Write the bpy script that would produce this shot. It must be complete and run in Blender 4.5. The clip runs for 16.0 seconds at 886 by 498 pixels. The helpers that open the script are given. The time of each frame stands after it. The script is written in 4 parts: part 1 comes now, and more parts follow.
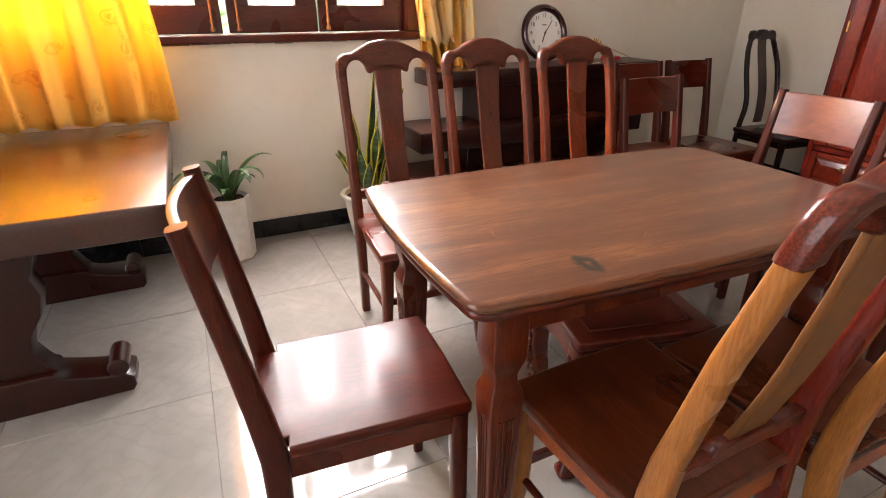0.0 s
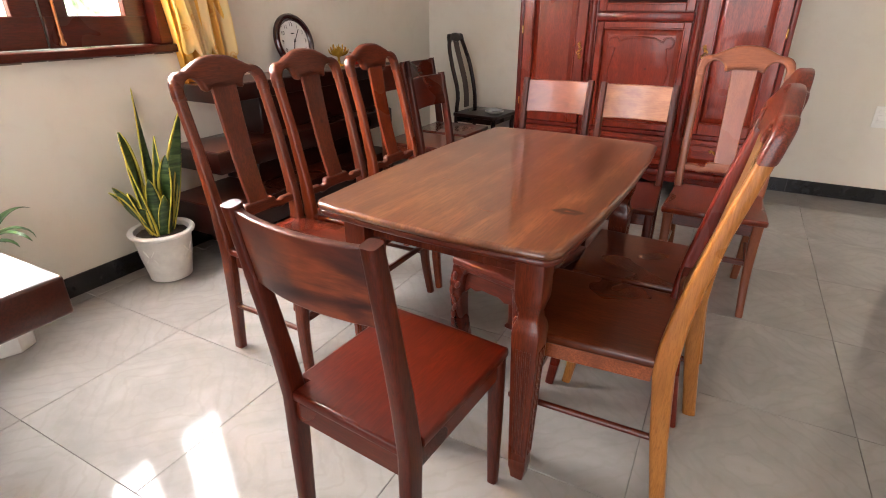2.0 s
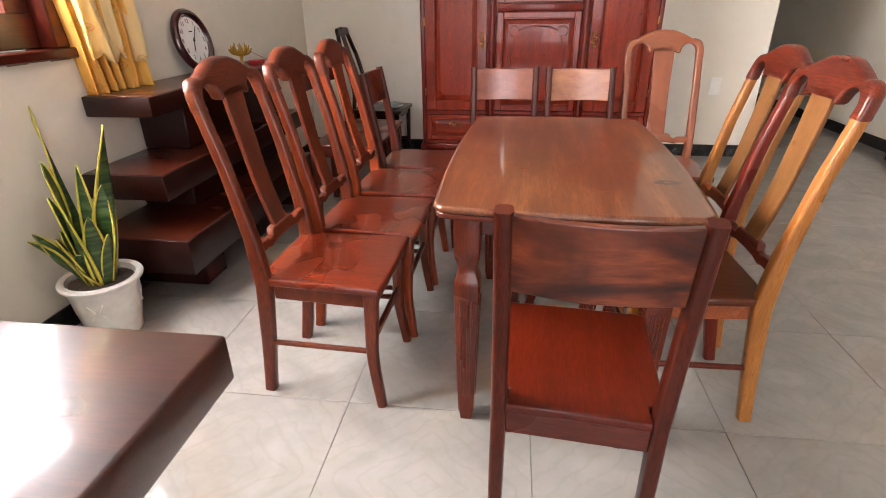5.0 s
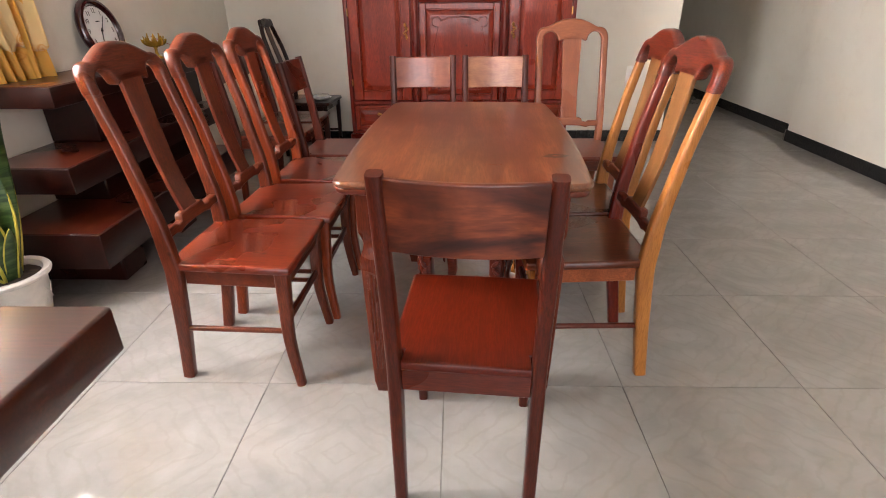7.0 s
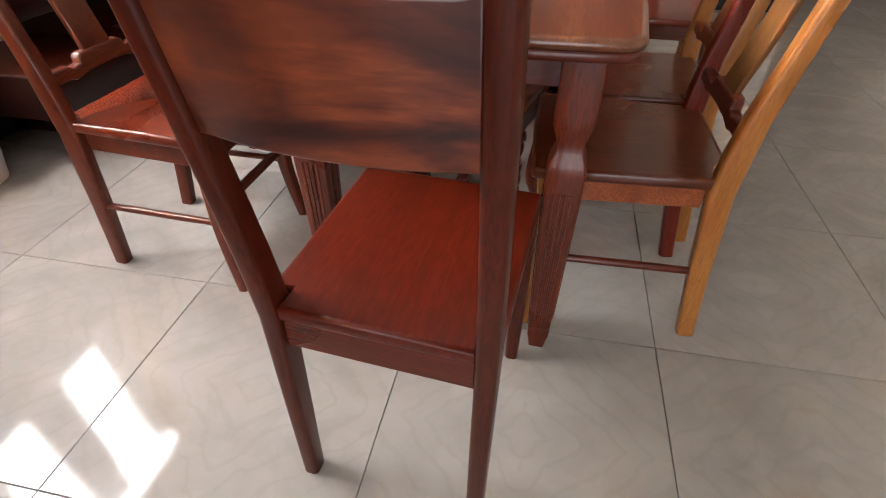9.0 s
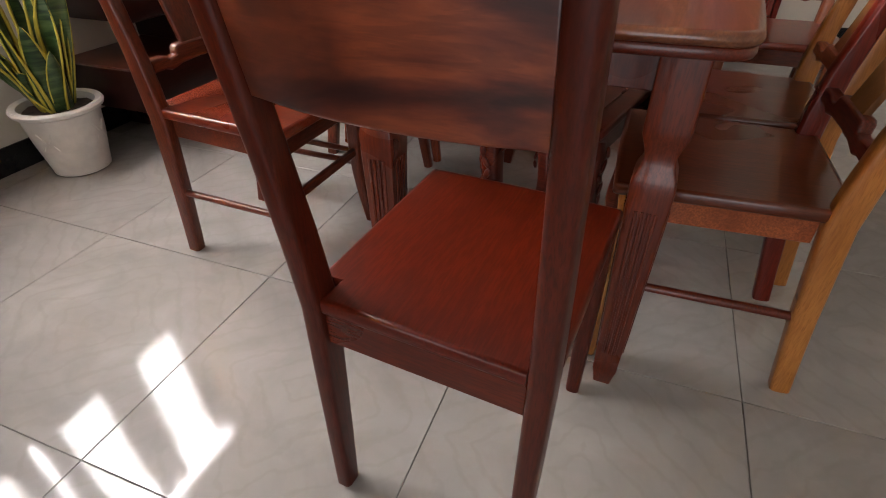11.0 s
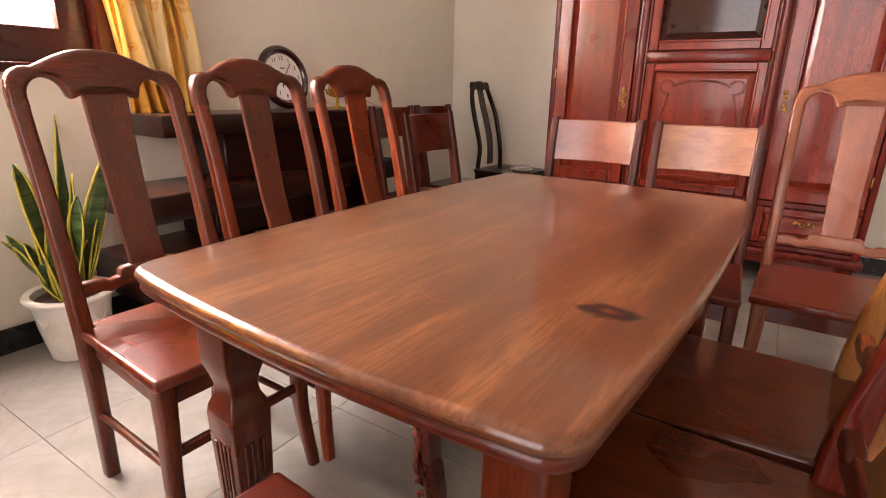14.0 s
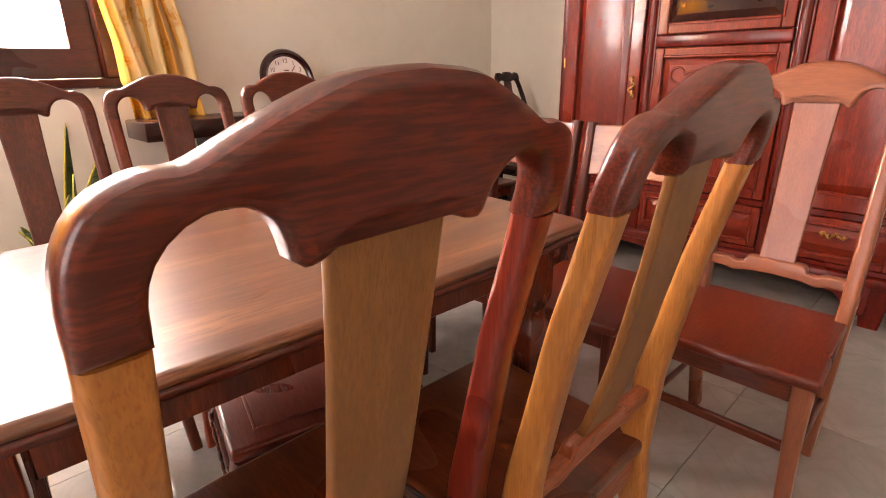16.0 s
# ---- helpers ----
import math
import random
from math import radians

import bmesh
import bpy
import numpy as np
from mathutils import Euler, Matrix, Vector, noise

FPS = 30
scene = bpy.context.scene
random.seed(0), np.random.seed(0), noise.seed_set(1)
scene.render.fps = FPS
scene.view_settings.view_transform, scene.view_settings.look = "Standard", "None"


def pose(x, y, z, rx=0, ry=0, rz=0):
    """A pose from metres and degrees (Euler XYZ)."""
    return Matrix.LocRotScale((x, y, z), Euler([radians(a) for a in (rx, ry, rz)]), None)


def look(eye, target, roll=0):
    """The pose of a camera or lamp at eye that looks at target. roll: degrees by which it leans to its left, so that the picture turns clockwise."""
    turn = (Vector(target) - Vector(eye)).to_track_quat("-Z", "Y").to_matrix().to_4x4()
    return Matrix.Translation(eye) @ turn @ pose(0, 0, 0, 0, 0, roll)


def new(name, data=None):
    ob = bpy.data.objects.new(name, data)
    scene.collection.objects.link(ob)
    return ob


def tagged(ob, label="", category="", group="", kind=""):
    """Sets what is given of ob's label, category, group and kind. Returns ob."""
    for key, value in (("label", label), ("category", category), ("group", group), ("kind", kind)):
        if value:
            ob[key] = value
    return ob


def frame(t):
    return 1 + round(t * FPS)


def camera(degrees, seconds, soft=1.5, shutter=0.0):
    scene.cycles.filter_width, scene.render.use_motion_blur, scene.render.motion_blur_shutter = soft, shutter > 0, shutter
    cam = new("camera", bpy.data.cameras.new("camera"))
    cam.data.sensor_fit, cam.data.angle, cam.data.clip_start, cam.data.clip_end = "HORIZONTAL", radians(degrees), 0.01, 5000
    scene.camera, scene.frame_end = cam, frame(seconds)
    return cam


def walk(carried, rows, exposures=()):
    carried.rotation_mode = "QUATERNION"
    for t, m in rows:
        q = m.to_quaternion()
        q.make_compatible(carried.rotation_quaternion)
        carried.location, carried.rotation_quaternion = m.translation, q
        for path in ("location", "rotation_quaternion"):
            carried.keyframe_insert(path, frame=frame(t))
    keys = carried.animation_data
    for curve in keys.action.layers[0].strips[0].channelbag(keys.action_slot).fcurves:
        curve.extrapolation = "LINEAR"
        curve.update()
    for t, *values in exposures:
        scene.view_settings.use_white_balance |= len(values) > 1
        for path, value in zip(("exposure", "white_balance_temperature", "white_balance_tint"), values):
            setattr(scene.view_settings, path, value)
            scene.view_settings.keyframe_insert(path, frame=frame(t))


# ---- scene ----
cam = camera(80.8, 16.0, 1.0)
# t, x, y, z, yaw, pitch, lean
PATH = [
    (0, 1.607, -0.487, 1.193, 64.70, -25.02, 0.03),
    (0.5, 1.586, -0.696, 1.194, 52.30, -24.68, 0.14),
    (1, 1.435, -0.811, 1.206, 44.09, -24.66, -0.10),
    (1.5, 1.315, -0.932, 1.218, 41.72, -24.51, -0.06),
    (2, 1.241, -1.105, 1.217, 28.23, -24.57, 0.02),
    (2.5, 1.075, -1.185, 1.223, 13.91, -24.62, -0.15),
    (3, 0.827, -1.215, 1.207, 13.60, -24.84, -0.26),
    (5.5, 0.486, -1.322, 1.212, 4.75, -25.23, -0.51),
    (6, 0.475, -1.321, 1.215, 2.39, -25.09, -0.35),
    (6.5, 0.513, -1.346, 1.212, 1.94, -24.98, -0.49),
    (7, 0.639, -1.393, 1.181, 1.59, -25.67, -0.55),
    (7.5, 0.726, -1.401, 1.153, 3.69, -29.12, -0.52),
    (8, 0.800, -1.313, 1.136, 5.15, -29.68, -0.46),
    (8.5, 0.834, -1.248, 1.131, 7.52, -32.23, -0.56),
    (9, 0.849, -0.928, 0.985, 10.97, -38.76, 0.33),
    (9.2, 0.845, -0.875, 0.935, 14.04, -40.01, 0.19),
    (11.3, 0.865, -0.895, 0.916, 22.53, -33.51, -0.06),
    (11.5, 0.935, -0.973, 0.981, 23.63, -29.98, 0.22),
    (12, 0.974, -1.002, 1.053, 23.64, -21.91, 0.44),
    (12.5, 0.875, -0.785, 1.020, 24.92, -17.20, 1.30),
    (13, 0.916, -0.735, 1.034, 28.68, -16.50, 1.60),
    (13.5, 1.005, -0.620, 1.035, 31.30, -16.50, 1.80),
    (14, 1.075, -0.460, 1.010, 32.56, -17.30, 1.13),
    (14.5, 1.197, -0.355, 1.030, 33.93, -19.26, 1.07),
    (15, 1.433, -0.199, 1.057, 40.86, -19.98, -1.83),
    (15.5, 1.476, -0.086, 1.052, 38.76, -20.43, 0.08),
    (16, 1.602, 0.018, 1.076, 46.31, -18.99, -1.12),
]
walk(cam, [(t, pose(x, y, z, 90 + pitch, 0, yaw) @ pose(0, 0, 0, 0, 0, lean)) for t, x, y, z, yaw, pitch, lean in PATH],
     [(0, 0.6, 6700, 19), (0.6, 0.65, 6600, 18), (2.5, 0.75, 6450, 17), (8.0, 0.6, 6400, 16), (9.2, 0.35, 6450, 17), (11.3, -0.15, 6500, 18), (11.6, 0.0, 6600, 19), (12.1, 0.4, 6800, 21), (12.6, 0.6, 7000, 23), (13.5, 0.7, 7200, 25), (14.5, 0.8, 7300, 26), (16, 1.0, 7500, 29)])

# ---------------------------------------------------------------- world, sun, lights
world = bpy.data.worlds.new("world")
scene.world = world
world.use_nodes = True
wn = world.node_tree
sky = wn.nodes.new("ShaderNodeTexSky")
sky.sky_type = 'NISHITA'
sky.sun_disc = False
sky.sun_elevation = radians(46)
sky.sun_rotation = radians(120)
wn.links.new(sky.outputs[0], wn.nodes["Background"].inputs[0])
wn.nodes["Background"].inputs[1].default_value = 0.12

sun = new("sun", bpy.data.lights.new("sun", 'SUN'))
sun.data.energy, sun.data.angle, sun.data.color = 1.2, radians(12), (1.0, 0.95, 0.87)
sun.matrix_world = look((6.0, -3.5, 7.0), (6.0 - 0.87, -3.5 + 0.5, 7.0 - 1.03))


def area(name, eye, target, sx, sy, watts, col):
    ob = new(name, bpy.data.lights.new(name, 'AREA'))
    ob.data.shape, ob.data.size, ob.data.size_y = 'RECTANGLE', sx, sy
    ob.data.energy, ob.data.color = watts, col
    ob.matrix_world = look(eye, target)
    return ob


# daylight of the wide open shop front behind
area("doorway_daylight", (0.95, -3.78, 1.5), (0.95, 0.0, 1.5), 2.1, 2.8, 58.0, (1.0, 0.975, 0.96))
area("window_daylight", (-1.40, -0.15, 1.785), (2.0, -0.15, 1.35), 3.3, 1.02, 415.0, (1.0, 0.975, 0.95))

# ---------------------------------------------------------------- materials


class Nodes:
    """A small writer for node materials."""

    def __init__(self, name):
        self.mat = bpy.data.materials.new(name)
        self.mat.use_nodes = True
        self.tree = self.mat.node_tree
        self.bsdf = self.tree.nodes["Principled BSDF"]

    def add(self, kind, **values):
        n = self.tree.nodes.new(kind)
        for key, v in values.items():
            n.inputs[key].default_value = v
        return n

    def link(self, a, b):
        self.tree.links.new(a, b)

    def coords(self, scale=(1, 1, 1), turn=(0, 0, 0), shuffle=True):
        tc = self.add("ShaderNodeTexCoord")
        mp = self.add("ShaderNodeMapping")
        mp.inputs["Scale"].default_value = scale
        mp.inputs["Rotation"].default_value = turn
        self.link(tc.outputs["Object"], mp.inputs["Vector"])
        if shuffle:
            info = self.add("ShaderNodeObjectInfo")
            mul = self.add("ShaderNodeMath")
            mul.operation = 'MULTIPLY'
            mul.inputs[1].default_value = 37.0
            self.link(info.outputs["Random"], mul.inputs[0])
            comb = self.add("ShaderNodeCombineXYZ")
            for i in range(3):
                self.link(mul.outputs[0], comb.inputs[i])
            self.link(comb.outputs[0], mp.inputs["Location"])
        return mp.outputs[0]

    def noise(self, vec, scale, detail=4.0, rough=0.55, distort=0.0):
        n = self.add("ShaderNodeTexNoise", Scale=scale, Detail=detail, Roughness=rough, Distortion=distort)
        self.link(vec, n.inputs["Vector"])
        return n.outputs["Fac"]

    def ramp(self, fac, stops):
        r = self.add("ShaderNodeValToRGB")
        e = r.color_ramp.elements
        while len(e) < len(stops):
            e.new(0.5)
        for el, (p, c) in zip(e, stops):
            el.position, el.color = p, (c if len(c) == 4 else (*c, 1.0)) if not isinstance(c, float) else (c, c, c, 1.0)
        self.link(fac, r.inputs[0])
        return r.outputs[0]

    def mix(self, fac, a, b, mode='MIX'):
        m = self.add("ShaderNodeMix")
        m.data_type, m.blend_type = 'RGBA', mode
        for sock, v in ((m.inputs[0], fac), (m.inputs[6], a), (m.inputs[7], b)):
            if isinstance(v, (int, float)):
                sock.default_value = v
            elif isinstance(v, tuple):
                sock.default_value = (*v, 1.0) if len(v) == 3 else v
            else:
                self.link(v, sock)
        return m.outputs[2]

    def bump(self, height, strength, distance):
        b = self.add("ShaderNodeBump", Strength=strength, Distance=distance)
        self.link(height, b.inputs["Height"])
        self.link(b.outputs[0], self.bsdf.inputs["Normal"])

    def done(self, colour=None, rough=None, **values):
        for key, v in (("Base Color", colour), ("Roughness", rough)):
            if v is None:
                continue
            if isinstance(v, (int, float)):
                self.bsdf.inputs[key].default_value = v
            elif isinstance(v, tuple):
                self.bsdf.inputs[key].default_value = (*v, 1.0)
            else:
                self.link(v, self.bsdf.inputs[key])
        for key, v in values.items():
            self.bsdf.inputs[key.replace("_", " ")].default_value = v
        return self.mat


def wood(name, dark, light, grain='x', rough=0.3, coat=0.35, figure=1.0, size=1.0, streak=0.6, gain=1.0, spec=0.26, knots=0.75):
    """Varnished wood with streaks along one axis, broad tone changes and pores."""
    m = Nodes(name)
    long, wide = 1.0 / size, 11.0 / size
    dark, light = [(c[0] * gain, c[1] * gain * 0.55, c[2] * gain * 0.35) for c in (dark, light)]
    s = {'x': (long, wide, wide), 'y': (wide, long, wide), 'z': (wide, wide, long)}[grain]
    v = m.coords(s)
    v2 = m.coords((1, 1, 1))
    fig = m.noise(v, 2.2, 4.0, 0.5, 0.35 * figure)
    fine = m.noise(v, 24.0, 3.0, 0.55)
    broad = m.noise(v2, 3.0, 2.0, 0.5, 0.4)
    mid = tuple(0.5 * (p + q) for p, q in zip(dark, light))
    c = m.ramp(fig, [(0.30, dark), (0.50, mid), (0.68, light)])
    c = m.mix(m.ramp(broad, [(0.35, 0.0), (0.7, 1.0)]), c, m.mix(0.5, c, light), 'MIX')
    c = m.mix(m.ramp(fine, [(0.40, streak), (0.60, 0.0)]), c, m.mix(0.8, c, tuple(0.6 * q for q in dark)))
    kn = m.add("ShaderNodeTexVoronoi", Scale=7.0)
    m.link(v2, kn.inputs["Vector"])
    c = m.mix(m.ramp(kn.outputs["Distance"], [(0.03, knots), (0.075, 0.0)]), c, tuple(0.25 * q for q in dark))
    pores = m.noise(v, 48.0, 2.0, 0.5)
    c = m.mix(m.ramp(pores, [(0.35, 0.8), (0.44, 0.0)]), c, m.mix(0.75, c, dark))
    m.bump(fig, 0.02, 0.002)
    r = m.ramp(broad, [(0.3, max(0.26, rough * 0.76)), (0.75, max(0.30, rough * 1.05))])
    return m.done(c, r, Coat_Weight=min(1.0, coat * 0.8), Coat_Roughness=0.09, Specular_IOR_Level=spec)


def figured(name, dark, mid, light, rough=0.28, coat=0.25, coat_rough=0.16):
    """A plank cut through a crotch: swirling dark and light figure."""
    m = Nodes(name)
    v = m.coords((2.4, 2.4, 4.2), (0, 0.55, 0))
    warp = m.noise(v, 1.3, 4.0, 0.55, 1.2)
    swirl = m.noise(v, 1.25, 5.0, 0.55, 2.2)
    grain = m.noise(m.coords((4.0, 4.0, 30.0), (0, 0.30, 0)), 3.0, 4.0, 0.6, 0.9)
    c = m.ramp(swirl, [(0.30, dark), (0.42, mid), (0.55, light), (0.66, mid), (0.76, dark)])
    c = m.mix(m.ramp(warp, [(0.32, 0.8), (0.55, 0.0)]), c, dark)
    c = m.mix(m.ramp(grain, [(0.40, 0.45), (0.55, 0.0)]), c, m.mix(0.6, c, dark))
    m.bump(warp, 0.05, 0.002)
    return m.done(c, rough, Coat_Weight=coat, Coat_Roughness=coat_rough, Specular_IOR_Level=0.4)


W_TABLE_LEG = wood("table_leg_wood", (0.085, 0.022, 0.012), (0.20, 0.062, 0.030), 'z', gain=0.65)
W_EDGE = wood("table_edge_wood", (0.085, 0.020, 0.012), (0.18, 0.045, 0.024), 'y', gain=0.55)
W_TALL_V = wood("chair_upright_wood", (0.13, 0.038, 0.021), (0.29, 0.098, 0.052), 'z', 0.36, gain=0.47, streak=0.7)
W_TALL_H = wood("chair_rail_wood", (0.13, 0.038, 0.021), (0.29, 0.098, 0.052), 'x', 0.36, gain=0.47, streak=0.7)
W_TALL_SEAT = wood("chair_seat_wood", (0.15, 0.030, 0.014), (0.29, 0.070, 0.032), 'y', 0.28, 0.5, gain=0.49)
W_ORANGE_V = wood("orange_upright_wood", (0.20, 0.050, 0.018), (0.40, 0.12, 0.045), 'z', 0.34, gain=0.52)
W_PINK_V = wood("pinkish_upright_wood", (0.30, 0.155, 0.13), (0.43, 0.26, 0.185), 'z', 0.34, gain=0.56, streak=0.28)
W_PINK_H = wood("pinkish_rail_wood", (0.30, 0.155, 0.13), (0.43, 0.26, 0.185), 'x', 0.34, gain=0.56, streak=0.28)
W_LOW_V = wood("low_chair_upright_wood", (0.065, 0.017, 0.011), (0.155, 0.038, 0.020), 'z', 0.38, 0.1, gain=0.51)
W_LOW_H = wood("low_chair_rail_wood", (0.085, 0.020, 0.012), (0.19, 0.048, 0.024), 'x', 0.3, gain=0.58)
W_LOW_SEAT = wood("low_chair_red_seat_wood", (0.13, 0.023, 0.011), (0.23, 0.045, 0.020), 'y', 0.36, 0.15, gain=0.42)
W_FIGURE = figured("crotch_figured_wood", (0.018, 0.004, 0.003), (0.080, 0.015, 0.007), (0.185, 0.042, 0.015), 0.34)
W_PALE_FIG = figured("pale_figured_wood", (0.13, 0.045, 0.028), (0.26, 0.10, 0.055), (0.36, 0.16, 0.085), 0.32, 1.0, 0.30)
W_RED_PANEL = figured("red_figured_wood", (0.12, 0.028, 0.016), (0.19, 0.050, 0.026), (0.23, 0.065, 0.033), 0.30, 1.0, 0.27)
W_YELLOW_V = wood("yellow_sapwood", (0.36, 0.23, 0.075), (0.60, 0.44, 0.165), 'z', 0.34, 0.3, gain=0.64, streak=0.36)
W_TAN_V = wood("tan_splat_wood", (0.25, 0.19, 0.085), (0.37, 0.285, 0.135), 'z', 0.45, 0.15, gain=0.54, streak=0.36)
W_RSEAT = wood("dark_brown_seat_wood", (0.055, 0.020, 0.010), (0.12, 0.046, 0.020), 'y', 0.3, 0.45, gain=0.92)
W_RAPRON = wood("light_apron_wood", (0.22, 0.095, 0.050), (0.38, 0.19, 0.10), 'x', 0.4, 0.25, gain=0.84, streak=0.8)
W_CREST = wood("purple_brown_crest_wood", (0.10, 0.024, 0.015), (0.25, 0.066, 0.040), 'x', 0.34, 0.4, gain=0.6, streak=0.9)
W_REDPOST = wood("red_post_wood", (0.13, 0.020, 0.014), (0.25, 0.048, 0.030), 'z', 0.32, 0.35, gain=0.66)
W_CUP_V = wood("cupboard_upright_wood", (0.12, 0.018, 0.010), (0.31, 0.058, 0.029), 'z', 0.34, 0.55, 0.7, gain=0.84)
W_CUP_H = wood("cupboard_rail_wood", (0.12, 0.018, 0.010), (0.31, 0.058, 0.029), 'x', 0.34, 0.55, 0.7, gain=0.84)
W_CUP_D = wood("cupboard_dark_wood", (0.06, 0.008, 0.006), (0.14, 0.018, 0.011), 'z', 0.26, 0.35, 0.7, gain=1.25)
# slab sides darkened for shade in their colour, tops lightened where light falls
W_SLAB_SHADED = wood("shaded_slab_wood", (0.035, 0.008, 0.008), (0.10, 0.026, 0.022), 'y', 0.36, 0.3, 1.4, 1.6, gain=0.21)
W_SLAB_LIT = wood("lit_slab_wood", (0.11, 0.032, 0.022), (0.20, 0.070, 0.045), 'y', 0.32, 0.40, 1.4, 1.6, gain=0.33)
W_BENCH = wood("heavy_table_wood", (0.055, 0.014, 0.009), (0.15, 0.045, 0.024), 'x', 0.36, 1.0, 1.3, 1.8, gain=0.38, spec=0.5, knots=0.0)
W_BENCH_D = wood("heavy_table_leg_wood", (0.028, 0.007, 0.006), (0.065, 0.014, 0.011), 'z', 0.3, 0.4, gain=0.50)
W_BLACK = wood("blackish_chair_wood", (0.014, 0.006, 0.005), (0.035, 0.013, 0.010), 'z', 0.3, 0.4, gain=0.59)
W_STOOL = wood("stool_wood", (0.075, 0.018, 0.013), (0.17, 0.046, 0.032), 'x', 0.34, 0.3, gain=0.72)
W_FRAME = wood("window_frame_wood", (0.050, 0.011, 0.008), (0.12, 0.026, 0.016), 'y', 0.32, 0.35, gain=0.67)


def tabletop_wood():
    """Brown plank top: long streaks, a burnt knot, pale scratches."""
    m = Nodes("tabletop_wood")
    v = m.coords((10, 0.8, 10), shuffle=False)
    o = m.coords((1, 1, 1), shuffle=False)
    fig = m.noise(v, 2.0, 4.0, 0.5, 0.3)
    fine = m.noise(v, 22.0, 3.0, 0.6)
    broad = m.noise(o, 4.0, 3.0, 0.5, 0.6)
    c = m.ramp(fig, [(0.32, (0.078, 0.024, 0.009)), (0.5, (0.128, 0.042, 0.016)), (0.68, (0.215, 0.082, 0.031))])
    c = m.mix(m.ramp(broad, [(0.35, 0.0), (0.7, 0.5)]), c, (0.085, 0.025, 0.011))
    c = m.mix(m.ramp(fine, [(0.40, 0.55), (0.58, 0.0)]), c, (0.065, 0.019, 0.008))
    # the knot: a dark ragged ring with a tail
    sep = m.add("ShaderNodeMapping")
    sep.vector_type = 'POINT'
    tc = m.add("ShaderNodeTexCoord")
    m.link(tc.outputs["Object"], sep.inputs["Vector"])
    sep.inputs["Location"].default_value = (-0.275 * 16.0, 0.311 * 26.0, 0.0)
    sep.inputs["Scale"].default_value = (16.0, 26.0, 0.0)
    wob = m.add("ShaderNodeTexNoise", Scale=1.3, Detail=4.0)
    m.link(sep.outputs[0], wob.inputs["Vector"])
    length = m.add("ShaderNodeVectorMath")
    length.operation = 'LENGTH'
    m.link(sep.outputs[0], length.inputs[0])
    add = m.add("ShaderNodeMath")
    add.operation = 'MULTIPLY_ADD'
    m.link(wob.outputs["Fac"], add.inputs[0])
    add.inputs[1].default_value = 1.0
    m.link(length.outputs["Value"], add.inputs[2])
    scl = m.add("ShaderNodeMath")
    scl.operation = 'MULTIPLY'
    scl.inputs[1].default_value = 0.78
    m.link(add.outputs[0], scl.inputs[0])
    ring = m.ramp(scl.outputs[0], [(0.42, 0.15), (0.58, 1.0), (0.76, 0.95), (0.92, 0.0)])
    c = m.mix(ring, c, (0.008, 0.005, 0.004))
    m.bump(fig, 0.02, 0.002)
    r = m.ramp(broad, [(0.3, 0.29), (0.75, 0.33)])
    return m.done(c, r, Coat_Weight=0.7, Coat_Roughness=0.085, Specular_IOR_Level=0.25)


W_TOP = tabletop_wood()


def wall_paint():
    m = Nodes("cream_wall_paint")
    o = m.coords((1, 1, 1), shuffle=False)
    big = m.noise(o, 1.3, 4.0, 0.6, 0.5)
    fine = m.noise(o, 60.0, 3.0, 0.6)
    mott = m.noise(o, 9.0, 5.0, 0.65, 0.4)
    c = m.ramp(big, [(0.3, (0.70, 0.655, 0.565)), (0.7, (0.76, 0.72, 0.635))])
    c = m.mix(m.ramp(mott, [(0.52, 0.0), (0.75, 0.3)]), c, (0.62, 0.56, 0.46))
    m.bump(fine, 0.12, 0.002)
    return m.done(c, 0.62)


def floor_tile():
    """Polished porcelain, veined; the veins fold about the tile's middle."""
    m = Nodes("polished_porcelain")
    tc = m.add("ShaderNodeTexCoord")
    absv = m.add("ShaderNodeVectorMath")
    absv.operation = 'ABSOLUTE'
    m.link(tc.outputs["Object"], absv.inputs[0])
    info = m.add("ShaderNodeObjectInfo")
    addv = m.add("ShaderNodeVectorMath")
    addv.operation = 'ADD'
    mul = m.add("ShaderNodeMath")
    mul.operation = 'MULTIPLY'
    mul.inputs[1].default_value = 9.0
    m.link(info.outputs["Random"], mul.inputs[0])
    comb = m.add("ShaderNodeCombineXYZ")
    m.link(mul.outputs[0], comb.inputs[2])
    m.link(absv.outputs[0], addv.inputs[0])
    m.link(comb.outputs[0], addv.inputs[1])
    v = addv.outputs[0]
    w = m.add("ShaderNodeTexWave", Scale=8.5, Distortion=5.0, Detail=3.0)
    w.inputs["Detail Scale"].default_value = 1.6
    w.bands_direction = 'DIAGONAL'
    m.link(v, w.inputs["Vector"])
    vein = m.ramp(w.outputs["Fac"], [(0.0, 0.26), (0.22, 0.0), (1.0, 0.0)])
    cloud = m.noise(v, 5.0, 4.0, 0.6, 0.8)
    c = m.ramp(cloud, [(0.3, (0.245, 0.229, 0.210)), (0.7, (0.310, 0.291, 0.269))])
    c = m.mix(vein, c, (0.225, 0.207, 0.182))
    smear = m.noise(m.coords((1, 1, 1), shuffle=False), 7.0, 3.0)
    return m.done(c, m.ramp(smear, [(0.3, 0.05), (0.75, 0.11)]), Specular_IOR_Level=0.6)


def plain(name, colour, rough=0.5, vary=0.15, scale=20.0, **values):
    m = Nodes(name)
    n = m.noise(m.coords((1, 1, 1), shuffle=False), scale, 4.0)
    c = m.ramp(n, [(0.3, tuple(x * (1 - vary) for x in colour)), (0.7, tuple(min(1, x * (1 + vary)) for x in colour))])
    m.bump(n, 0.05, 0.002)
    return m.done(c, rough, **values)


